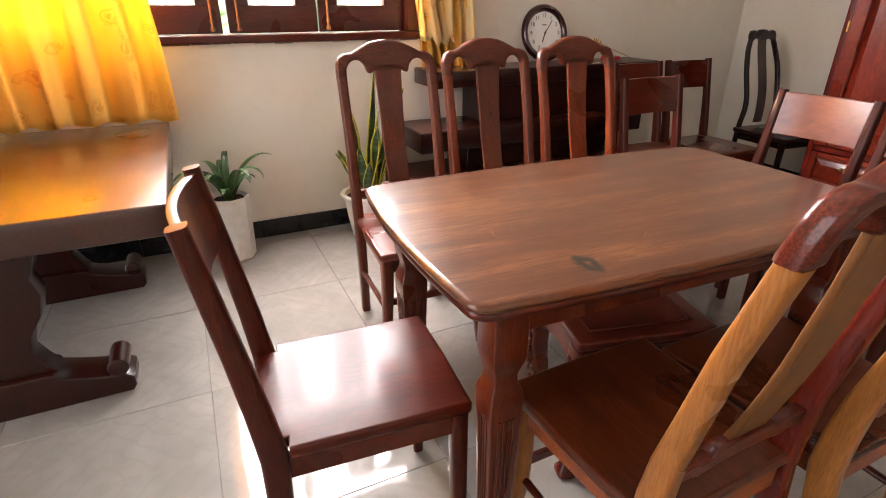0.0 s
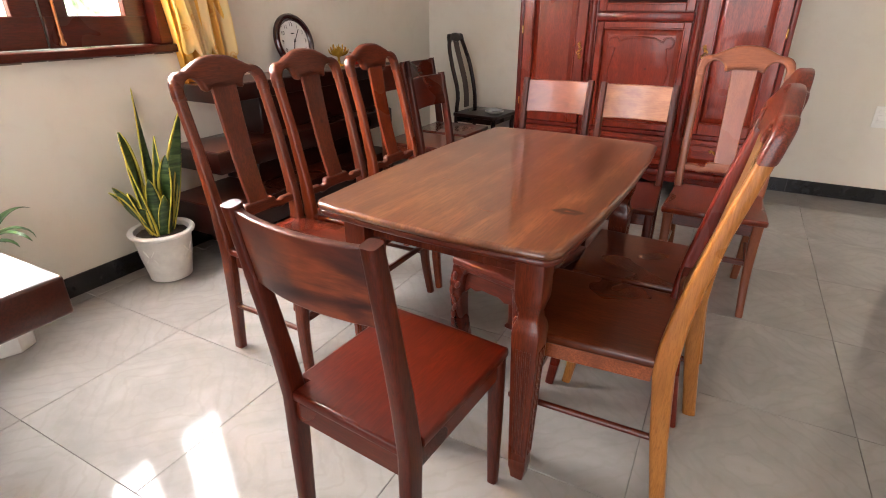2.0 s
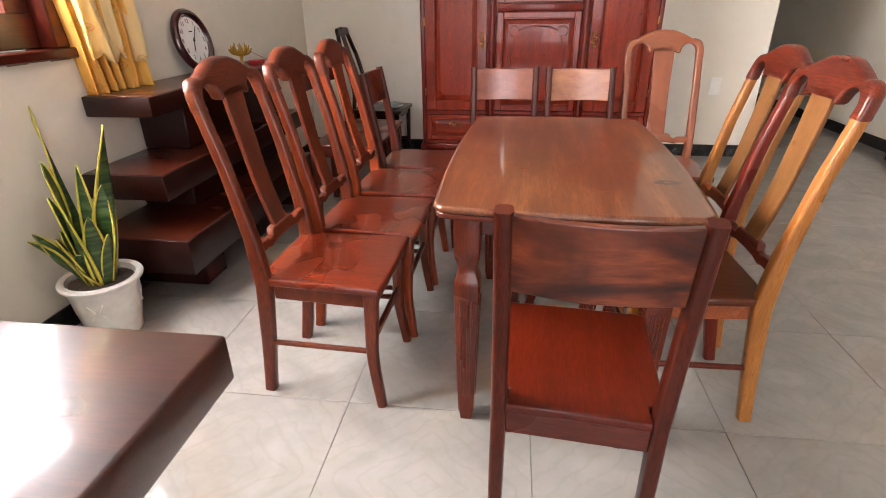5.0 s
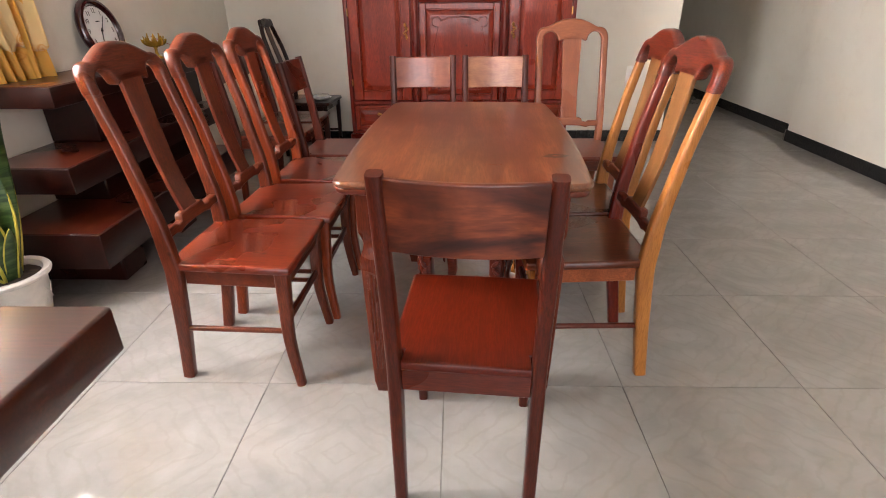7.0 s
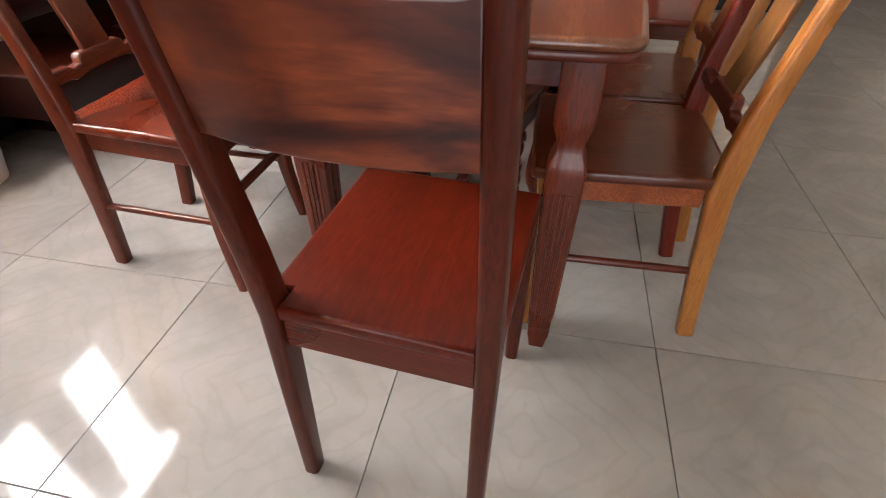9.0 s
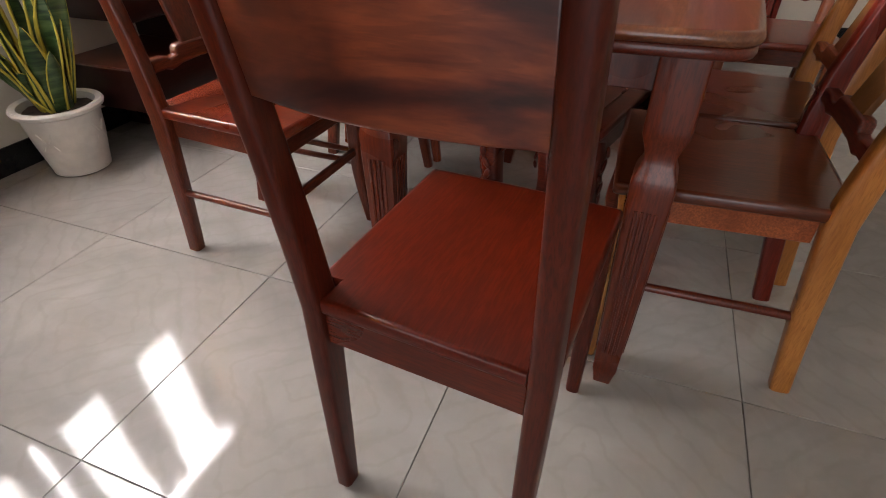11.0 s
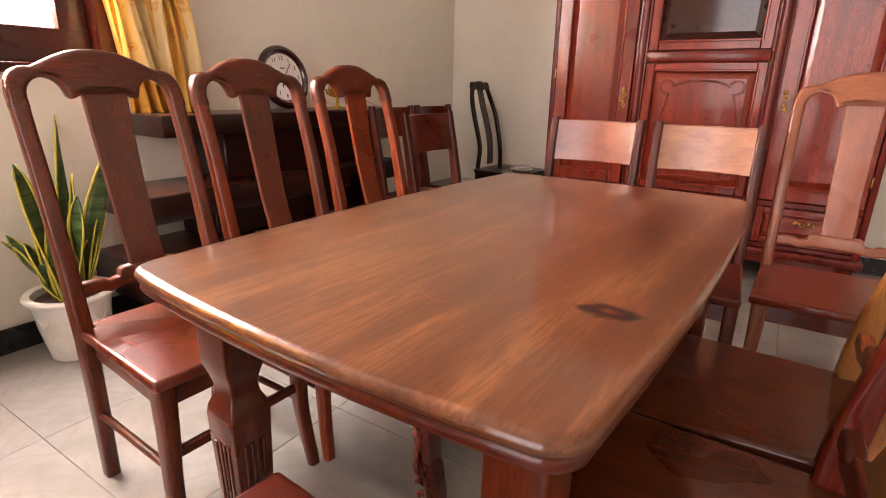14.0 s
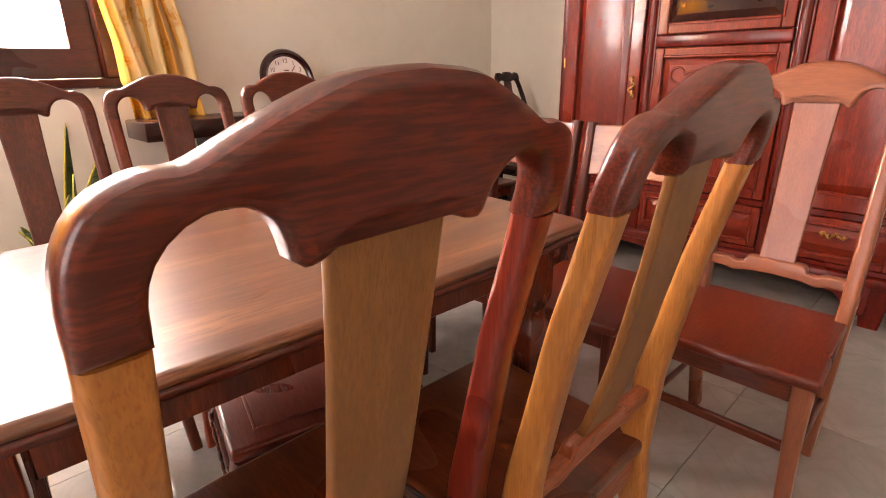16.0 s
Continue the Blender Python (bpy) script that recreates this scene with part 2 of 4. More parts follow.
PAINT = wall_paint()
TILE = floor_tile()
GROUT = plain("grey_grout", (0.16, 0.15, 0.13), 0.9)
BLACK_TILE = plain("black_skirting_tile", (0.012, 0.012, 0.013), 0.22, 0.4)
CEIL = plain("white_ceiling_paint", (0.66, 0.64, 0.60), 0.7, 0.05)
BRASS = plain("aged_brass", (0.55, 0.30, 0.09), 0.32, 0.3, 60.0, Metallic=1.0)
STEEL = plain("bolt_brass", (0.42, 0.17, 0.07), 0.35, 0.2, 60.0, Metallic=0.8)
CERAMIC = plain("white_glazed_ceramic", (0.74, 0.72, 0.67), 0.3, 0.08, 25.0, Coat_Weight=0.4)
PLASTIC = plain("white_switch_plastic", (0.78, 0.77, 0.73), 0.4, 0.04)
SOIL = plain("dark_potting_soil", (0.045, 0.028, 0.018), 0.95, 0.6, 60.0)
LEAF = plain("glossy_green_leaf", (0.032, 0.085, 0.018), 0.38, 0.45, 30.0)
CLOCK_RIM = plain("dark_red_clock_rim", (0.035, 0.006, 0.006), 0.18, 0.3, 20.0, Coat_Weight=0.5)
CLOCK_FACE = plain("white_clock_dial", (0.78, 0.78, 0.76), 0.45, 0.03)
INK = plain("black_ink", (0.01, 0.01, 0.01), 0.5, 0.1)
RED_PLASTIC = plain("red_lacquer", (0.35, 0.02, 0.02), 0.3, 0.2)
AMBER = plain("amber_glass_petals", (0.62, 0.36, 0.04), 0.15, 0.2, 30.0, Transmission_Weight=0.35)
CLEAR_BAG = plain("clear_plastic_wrap", (0.75, 0.76, 0.78), 0.12, 0.2, 50.0, Transmission_Weight=0.5)
LENS_GLASS = plain("smoked_cupboard_glass", (0.030, 0.010, 0.008), 0.08, 0.3, 8.0)


def snake_leaf():
    m = Nodes("snake_plant_leaf")
    v = m.coords((3, 3, 26))
    band = m.noise(v, 1.6, 4.0, 0.6, 0.8)
    c = m.ramp(band, [(0.38, (0.012, 0.036, 0.012)), (0.5, (0.035, 0.080, 0.022)), (0.66, (0.085, 0.135, 0.045))])
    return m.done(c, 0.36)


SNAKE = snake_leaf()
SNAKE_EDGE = plain("yellow_leaf_margin", (0.50, 0.43, 0.06), 0.4, 0.2, 30.0)


def curtain_cloth(name, ground, blossom, glow, glow2):
    """Thin yellow cloth with woven blossoms that lets daylight through."""
    m = Nodes(name)
    v = m.coords((1, 1, 1), shuffle=False)
    vo = m.add("ShaderNodeTexVoronoi", Scale=9.0)
    vo.feature = 'SMOOTH_F1'
    warp = m.add("ShaderNodeTexNoise", Scale=12.0, Detail=3.0)
    m.link(v, warp.inputs["Vector"])
    mixv = m.mix(0.12, v, warp.outputs["Color"])
    m.link(mixv, vo.inputs["Vector"])
    fl = m.ramp(vo.outputs["Distance"], [(0.10, 0.9), (0.16, 0.0), (0.23, 0.7), (0.28, 0.0)])
    c = m.mix(fl, ground, blossom)
    weave = m.noise(v, 220.0, 2.0)
    m.bump(weave, 0.1, 0.001)
    m.done(c, 0.75)
    tr = m.add("ShaderNodeBsdfTranslucent")
    m.link(m.mix(fl, glow, glow2), tr.inputs[0])
    mx = m.add("ShaderNodeMixShader")
    mx.inputs[0].default_value = 0.5
    m.link(m.bsdf.outputs[0], mx.inputs[1])
    m.link(tr.outputs[0], mx.inputs[2])
    m.link(mx.outputs[0], m.tree.nodes["Material Output"].inputs[0])
    return m.mat


CLOTH = curtain_cloth("yellow_curtain_cloth", (0.84, 0.55, 0.13), (0.70, 0.36, 0.06), (0.95, 0.62, 0.08), (0.80, 0.40, 0.04))
PALE_CLOTH = curtain_cloth("pale_curtain_cloth", (0.90, 0.76, 0.42), (0.76, 0.44, 0.10), (0.95, 0.78, 0.36), (0.82, 0.46, 0.09))


def glass():
    m = Nodes("window_glass")
    return m.done((0.95, 0.97, 0.96), 0.02, Transmission_Weight=1.0, IOR=1.45)


GLASS = glass()


def outdoors():
    """Bright hazy garden, far outside the window."""
    m = Nodes("garden_haze")
    v = m.coords((1, 1, 1), shuffle=False)
    n = m.noise(v, 1.6, 5.0, 0.65, 0.5)
    c = m.ramp(n, [(0.34, (0.10, 0.17, 0.06)), (0.47, (0.50, 0.60, 0.38)), (0.60, (0.95, 0.97, 0.90))])
    em = m.add("ShaderNodeEmission", Strength=3.2)
    m.link(c, em.inputs[0])
    m.link(em.outputs[0], m.tree.nodes["Material Output"].inputs[0])
    return m.mat


GARDEN = outdoors()

# ---------------------------------------------------------------- mesh helpers


def part(name, bm, material, parent=None, label="", angle=38):
    """Link a bmesh as one mesh object, under a thing or a part."""
    bmesh.ops.recalc_face_normals(bm, faces=bm.faces)
    for f in bm.faces:
        f.smooth = True
    for e in bm.edges:
        if len(e.link_faces) == 2 and e.calc_face_angle(0) > radians(angle):
            e.smooth = False
    me = bpy.data.meshes.new(name)
    bm.to_mesh(me)
    bm.free()
    me.materials.append(material)
    ob = new(name, me)
    if parent:
        ob.parent = parent
    if label:
        tagged(ob, label)
    return ob


def thing(name, m, label, category, group="", kind=""):
    ob = new(name)
    ob.empty_display_size = 0.05
    ob.matrix_basis = m
    return tagged(ob, label, category, group, kind)


def box(bm, lo, hi, bevel=0.003, seg=1, m=None):
    c = [(a + b) / 2 for a, b in zip(lo, hi)]
    s = [b - a for a, b in zip(lo, hi)]
    got = bmesh.ops.create_cube(bm, size=1.0, matrix=Matrix.Translation(c) @ Matrix.Diagonal((*s, 1)))
    vs = got["verts"]
    if bevel:
        es = list({e for v in vs for e in v.link_edges})
        r = bmesh.ops.bevel(bm, geom=es, offset=bevel, segments=seg, affect='EDGES', profile=0.5)
        vs = list({v for v in r["verts"]} | {v for v in vs if v.is_valid})
    if m is not None:
        bmesh.ops.transform(bm, matrix=m, verts=[v for v in vs if v.is_valid])
    return bm


def mbox(lo, hi, bevel=0.003, seg=1):
    return box(bmesh.new(), lo, hi, bevel, seg)


def ring_section(w, d, c):
    """A w by d rectangle with round corners of radius c, 16 points."""
    a, b = w / 2, d / 2
    pts = []
    for sx, sy, a0 in ((1, 1, 0), (-1, 1, 90), (-1, -1, 180), (1, -1, 270)):
        for k in range(4):
            t = radians(a0 + 30 * k)
            pts.append((sx * (a - c) + c * math.cos(t), sy * (b - c) + c * math.sin(t)))
    return pts


def sweep(bm, path, sizes, across=(1, 0, 0), cut=0.009):
    """A bar along a path; sizes: (width along across, depth) at each point."""
    across = Vector(across).normalized()
    path = [Vector(p) for p in path]
    rings = []
    for i, p in enumerate(path):
        t = (path[min(i + 1, len(path) - 1)] - path[max(i - 1, 0)]).normalized()
        dp = t.cross(across).normalized()
        wd = across
        w, d = sizes[i] if isinstance(sizes, list) else sizes
        rings.append([bm.verts.new(p + wd * u + dp * v) for u, v in ring_section(w, d, min(cut, w / 3, d / 3))])
    for r, s in zip(rings, rings[1:]):
        for k in range(16):
            bm.faces.new((r[k], r[(k + 1) % 16], s[(k + 1) % 16], s[k]))
    bm.faces.new(rings[0][::-1])
    bm.faces.new(rings[-1])
    return bm


def smooth_path(pts, n=10):
    """Points on a soft curve through pts."""
    out = []
    pts = [Vector(p) for p in pts]
    for i in range(len(pts) - 1):
        p0, p1, p2, p3 = pts[max(i - 1, 0)], pts[i], pts[i + 1], pts[min(i + 2, len(pts) - 1)]
        for k in range(n):
            t = k / n
            out.append(0.5 * ((2 * p1) + (p2 - p0) * t + (2 * p0 - 5 * p1 + 4 * p2 - p3) * t * t + (3 * p1 - p0 - 3 * p2 + p3) * t ** 3))
    return out + [pts[-1]]


def plate(bm, outline, thick, place, bevel=0.004, paired=False):
    """A flat board with any outline (u, v), bent by place(u, v, w)."""
    rings = []
    n = len(outline)
    cen = Vector((sum(p[0] for p in outline) / n, sum(p[1] for p in outline) / n))
    # inset normals of the outline
    norm = []
    area2 = sum(outline[i][0] * outline[(i + 1) % n][1] - outline[(i + 1) % n][0] * outline[i][1] for i in range(n))
    sg = 1 if area2 > 0 else -1
    for i in range(n):
        a, b = Vector(outline[i - 1]), Vector(outline[(i + 1) % n])
        t = (b - a)
        t = t.normalized() if t.length > 1e-9 else Vector((1, 0))
        norm.append(Vector((-t.y, t.x)) * sg)
    for w, ins in ((-thick / 2, bevel * 1.5), (-thick / 2, bevel), (-thick / 2 + bevel * 0.3, bevel * 0.3), (-thick / 2 + bevel, 0), (thick / 2 - bevel, 0), (thick / 2 - bevel * 0.3, bevel * 0.3), (thick / 2, bevel), (thick / 2, bevel * 1.5)):
        rings.append([bm.verts.new(place(p[0] + norm[i].x * ins, p[1] + norm[i].y * ins, w)) for i, p in enumerate(outline)])
    for r, s in zip(rings, rings[1:]):
        for k in range(n):
            bm.faces.new((r[k], r[(k + 1) % n], s[(k + 1) % n], s[k]))
    if paired:
        for r in (rings[0], rings[-1]):
            for k in range(n // 2 - 1):
                bm.faces.new((r[k], r[k + 1], r[n - 2 - k], r[n - 1 - k]))
        return bm
    caps = [bm.faces.new(rings[0][::-1]), bm.faces.new(rings[-1])]
    for f in caps:
        f.normal_update()
    bmesh.ops.triangulate(bm, faces=caps, ngon_method='EAR_CLIP')
    return bm


def lathe(bm, profile, seg=24, m=None):
    m = m or Matrix()
    rings = [[bm.verts.new(m @ Vector((r * math.cos(2 * math.pi * k / seg), r * math.sin(2 * math.pi * k / seg), z))) for k in range(seg)] for r, z in profile]
    for r, s in zip(rings, rings[1:]):
        for k in range(seg):
            bm.faces.new((r[k], r[(k + 1) % seg], s[(k + 1) % seg], s[k]))
    bm.faces.new(rings[0][::-1])
    bm.faces.new(rings[-1])
    return bm


def rod(bm, a, b, r, seg=12):
    a, b = Vector(a), Vector(b)
    q = (b - a).to_track_quat('Z', 'Y').to_matrix().to_4x4()
    return lathe(bm, [(r, 0), (r, (b - a).length)], seg, Matrix.Translation(a) @ q)


def rounded(w, d, r, n=5, bow=(0, 0, 0, 0)):
    """Outline of a board w by d with round corners and gently bowed sides."""
    pts = []
    for cx, cy, a0 in ((w / 2 - r, d / 2 - r, 0), (-w / 2 + r, d / 2 - r, 90), (-w / 2 + r, -d / 2 + r, 180), (w / 2 - r, -d / 2 + r, 270)):
        for k in range(n + 1):
            a = radians(a0 + 90 * k / n)
            pts.append((cx + r * math.cos(a), cy + r * math.sin(a)))
    out = []
    for i, p in enumerate(pts):
        q = pts[(i + 1) % len(pts)]
        out.append(p)
        if (Vector(q) - Vector(p)).length > 0.1:
            for k in range(1, 10):
                t = k / 10
                out.append((p[0] + (q[0] - p[0]) * t, p[1] + (q[1] - p[1]) * t))
    res = []
    for x, y in out:
        fx, fy = 1 - (2 * y / d) ** 2, 1 - (2 * x / w) ** 2
        res.append((x + math.copysign(bow[0] * fx, x), y + math.copysign(bow[1] * fy, y)))
    return res


# ---------------------------------------------------------------- the room
LEFT, BACK, RIGHT, FRONT, HIGH = -1.29, 3.345, 3.606, -3.72, 3.3
NOOK = 2.485                                       # where the north wall ends at the passage
WY0, WY1, WZ0, WZ1 = -1.815, 0.735, 1.05, 2.36      # window opening


def wall(name, boxes, label, material=PAINT):
    bm = bmesh.new()
    for lo, hi in boxes:
        box(bm, lo, hi, 0.0)
    return tagged(part(name, bm, material), label, "wall", kind="structure")


T = 0.18
wall("wall_west", [((LEFT - T, FRONT - T, 0), (LEFT, BACK + T, WZ0)), ((LEFT - T, FRONT - T, WZ1), (LEFT, BACK + T, HIGH)),
                   ((LEFT - T, FRONT - T, WZ0), (LEFT, WY0, WZ1)), ((LEFT - T, WY1, WZ0), (LEFT, BACK + T, WZ1))],
     "cream painted wall with a wide window opening", PAINT)
wall("wall_north", [((LEFT, BACK, 0), (NOOK, BACK + T, HIGH))], "cream painted plaster wall behind the cupboard")
wall("wall_east", [((RIGHT, FRONT - T, 0), (RIGHT + 0.45, BACK, HIGH)), ((RIGHT + 0.15, BACK, 0), (RIGHT + 0.45, 8.2, HIGH))],
     "pale painted wall with a shallow pier at the passage")
wall("wall_passage", [((NOOK - T, BACK + T, 0), (NOOK, 8.2, HIGH)), ((NOOK - T, 8.2, 0), (RIGHT + 0.45, 8.38, HIGH))],
     "shaded painted wall of the passage")
wall("wall_south", [((LEFT, FRONT - T, 0), (-0.12, FRONT, HIGH)), ((2.02, FRONT - T, 0), (RIGHT, FRONT, HIGH)), ((-0.12, FRONT - T, 2.95), (2.02, FRONT, HIGH))],
     "plain painted wall with a wide open doorway")
tagged(part("ceiling", mbox((LEFT - T, FRONT - T, HIGH), (RIGHT + 0.45, 8.4, HIGH + 0.12), 0), CEIL), "flat white painted ceiling", "ceiling", kind="structure")
tagged(part("ground", mbox((-60, -60, -0.30), (60, 60, -0.12), 0), plain("dry_yard_ground", (0.30, 0.27, 0.21), 0.9)), "dry pale yard ground outside", "ground", kind="structure")
bd = bmesh.new()
bmesh.ops.create_grid(bd, x_segments=1, y_segments=1, size=1.0, matrix=Matrix.Translation((-6.0, 2.0, 4.4)) @ Matrix.Rotation(radians(90), 4, 'Y') @ Matrix.Diagonal((4.5, 13, 1, 1)))
tagged(part("backdrop", bd, GARDEN), "bright hazy garden greenery seen outside the window", "backdrop", kind="structure")

# skirting of black tiles: one slab of adhesive behind, tiles in front
SKIRT_H = 0.10


def skirting(name, a, b, normal):
    """Black tiles of 0.6 m along a wall from a to b, standing out along normal."""
    a, b, nrm = Vector((*a, 0)), Vector((*b, 0)), Vector((*normal, 0))
    run = (b - a).length
    way = (b - a).normalized()
    base = bmesh.new()
    rot = Matrix((way.to_4d()[:3] + (0,), nrm.to_4d()[:3] + (0,), (0, 0, 1, 0), (0, 0, 0, 1))).transposed()
    box(base, (0, 0.0005, 0.001), (run, 0.006, SKIRT_H - 0.004), 0)
    bmesh.ops.transform(base, matrix=Matrix.Translation(a) @ rot, verts=base.verts)
    holder = tagged(part(name, base, GROUT), "low skirting of glossy black tiles along the wall", "skirting", kind="structure")
    n = max(1, math.ceil(run / 0.6))
    for i in range(n):
        s0, s1 = i * 0.6 + 0.001, min(run, (i + 1) * 0.6) - 0.001
        if s1 - s0 < 0.01:
            continue
        bm = bmesh.new()
        box(bm, (s0, 0.005, 0.001), (s1, 0.014, SKIRT_H), 0.0012)
        bmesh.ops.transform(bm, matrix=Matrix.Translation(a) @ rot, verts=bm.verts)
        part("skirting_tile", bm, BLACK_TILE, holder)


skirting("baseboard_west", (LEFT, BACK), (LEFT, FRONT), (1, 0))
skirting("baseboard_north", (LEFT + 0.015, BACK), (NOOK, BACK), (0, -1))
skirting("baseboard_east", (RIGHT, FRONT), (RIGHT, BACK), (-1, 0))
skirting("baseboard_pier", (RIGHT - 0.014, BACK), (RIGHT + 0.15, BACK), (0, 1))
skirting("baseboard_passage", (RIGHT + 0.15, BACK + 0.014), (RIGHT + 0.15, 8.2), (-1, 0))
skirting("baseboard_corner", (NOOK, BACK - 0.012), (NOOK, 8.2), (1, 0))


# ---------------------------------------------------------------- window in the west wall
def window():
    w = tagged(new("window_1"), "dark red-brown wooden casement window standing ajar", "window", kind="structure")
    x0, x1 = LEFT - 0.14, LEFT - 0.02
    bm = bmesh.new()
    box(bm, (x0, WY0, WZ0 - 0.02), (LEFT + 0.040, WY1 + 0.0, WZ0 + 0.018), 0.005)
    part("window_sill", bm, W_FRAME, w, "dark wooden sill with rough plaster under it")
    for nm, lo, hi in (("jamb", (x0, WY1 - 0.075, WZ0 + 0.018), (LEFT + 0.012, WY1 - 0.002, WZ1)), ("jamb", (x0, WY0 + 0.002, WZ0 + 0.018), (LEFT + 0.012, WY0 + 0.06, WZ1)),
                       ("head", (x0, WY0 + 0.06, WZ1 - 0.06), (LEFT + 0.012, WY1 - 0.075, WZ1 - 0.001))):
        part(nm, mbox(lo, hi, 0.006), W_FRAME, w)
    # five casements; two of them stand a finger apart
    sash = [(-1.750, -1.270), (-1.260, -0.780), (-0.770, -0.281), (-0.251, 0.187), (0.193, 0.660)]
    for k, (a, b) in enumerate(sash):
        s = 0.105
        fx0, fx1 = LEFT - 0.10, LEFT - 0.055
        bm = bmesh.new()
        box(bm, (fx0, a, WZ0 + 0.02), (fx1, b, WZ0 + 0.147), 0.004)
        box(bm, (fx0, a, WZ1 - 0.16), (fx1, b, WZ1 - 0.062), 0.004)
        box(bm, (fx0 + 0.001, a + 0.001, WZ0 + 0.142), (fx1 - 0.001, a + s, WZ1 - 0.15), 0.004)
        box(bm, (fx0 + 0.001, b - s, WZ0 + 0.142), (fx1 - 0.001, b - 0.001, WZ1 - 0.15), 0.004)
        fr = part("window_frame", bm, W_FRAME, w)
        g = part("pane", mbox((LEFT - 0.082, a + s - 0.004, WZ0 + 0.143), (LEFT - 0.077, b - s + 0.004, WZ1 - 0.156), 0), GLASS, fr, "clear window glass")
        g.visible_shadow = False
        # turned bolt rod standing on the sash
        y = (b - 0.045) if k < 3 else (a + 0.045)
        bm = bmesh.new()
        lathe(bm, [(0.011, 0), (0.013, 0.01), (0.008, 0.02), (0.006, 0.03), (0.010, 0.045), (0.006, 0.06), (0.006, 1.12), (0.009, 1.14), (0.004, 1.16)], 12,
              Matrix.Translation((LEFT - 0.043, y, WZ0 + 0.03)))
        part("bolt_rod", bm, STEEL, fr, "turned brass bolt rod")
    return w


window()
# plaster broken away under the sill
bm = bmesh.new()
rnd = random.Random(4)
for k in range(26):
    y = WY0 + 0.03 + k * (WY1 - WY0 - 0.05) / 26
    h = rnd.uniform(0.003, 0.009) + (0.008 if rnd.random() < 0.12 else 0.0)
    box(bm, (LEFT + 0.0005, y, WZ0 - 0.02 - h), (LEFT + 0.003 + 0.0001 * (k % 7), y + rnd.uniform(0.085, 0.105), WZ0 - 0.0205 - 0.0001 * (k % 5)), 0.0012)
tagged(part("plaster_edge", bm, plain("broken_plaster", (0.16, 0.13, 0.10), 0.9, 0.4)), "ragged broken plaster edge under the sill", "plaster", kind="structure")

# wall socket
sock = tagged(part("wall_socket", mbox((2.10, BACK - 0.012, 0.51), (2.185, BACK - 0.001, 0.65), 0.004, 2), PLASTIC), "white plastic wall socket on the cream wall", "socket")
for zz in (0.545, 0.58, 0.615):
    part("switch", mbox((2.12, BACK - 0.016, zz - 0.012), (2.165, BACK - 0.011, zz + 0.012), 0.002), PLASTIC, sock)


# ---------------------------------------------------------------- curtains
def drape(y0, y1, z0, z1, x, folds, seed, flare=0.0, hem=0.05, skew=0.0, scallop=0.0):
    """A hanging sheet in soft folds; scallop: depth of the rounded tongues of its hem."""
    bm = bmesh.new()
    nu, nv = 90, 44
    rng = random.Random(seed)
    ph = [rng.uniform(0, 6.28) for _ in range(5)]
    grid = []
    for j in range(nv + 1):
        v = j / nv
        row = []
        for i in range(nu + 1):
            u = i / nu
            ww = 1 + flare * (1 - v)
            y = (y0 + y1) / 2 + (u - 0.5) * (y1 - y0) * ww + skew * (1 - v) ** 2
            amp = 0.028 * (0.65 + 0.6 * (1 - v))
            off = amp * math.sin(2 * math.pi * folds * u + ph[0] + 0.7 * math.sin(3 * v + ph[1])) + 0.012 * math.sin(2 * math.pi * folds * 2.3 * u + ph[2] + 2 * v) + 0.02 * math.sin(5 * u + 4 * v + ph[3])
            z = z0 + (z1 - z0) * v + (1 - v) ** 6 * hem * (0.5 * math.sin(2 * math.pi * folds * u + ph[4]) - 0.2)
            z += scallop * (1 - v) ** 3 * (1 - abs(math.sin(math.pi * 5 * u)) ** 0.6)
            row.append(bm.verts.new((x + off, y + 0.012 * math.sin(9 * v + 7 * u), z)))
        grid.append(row)
    for r, s in zip(grid, grid[1:]):
        for i in range(nu):
            bm.faces.new((r[i], r[i + 1], s[i + 1], s[i]))
    return bm


def curtain(layers, label):
    """layers: name, sheet, cloth."""
    c = thing("curtain", Matrix(), label, "curtain")
    for nm, bm, cloth in layers:
        ob = part(nm, bm, cloth, c, angle=180)
        ob.modifiers.new("thickness", 'SOLIDIFY').thickness = 0.0015
    return c


c = curtain([("cloth", drape(-1.72, -0.60, 0.715, 2.42, LEFT + 0.13, 8, 15, 0.07, 0.03), CLOTH)], "yellow flowered curtain gathered over the heavy table")
part("curtain_rod", rod(bmesh.new(), (LEFT + 0.08, -1.95, 2.43), (LEFT + 0.08, 1.25, 2.43), 0.012), STEEL, c)
curtain([("lining", drape(0.655, 0.86, 0.855, 2.42, LEFT + 0.060, 5, 11, 0.50, 0.03, 0.12), CLOTH),
         ("cloth", drape(0.64, 0.90, 1.01, 2.42, LEFT + 0.105, 3, 12, 0.30, 0.03, 0.08, 0.05), PALE_CLOTH)],
        "pale yellow flowered curtain with a scalloped hem beside the window")


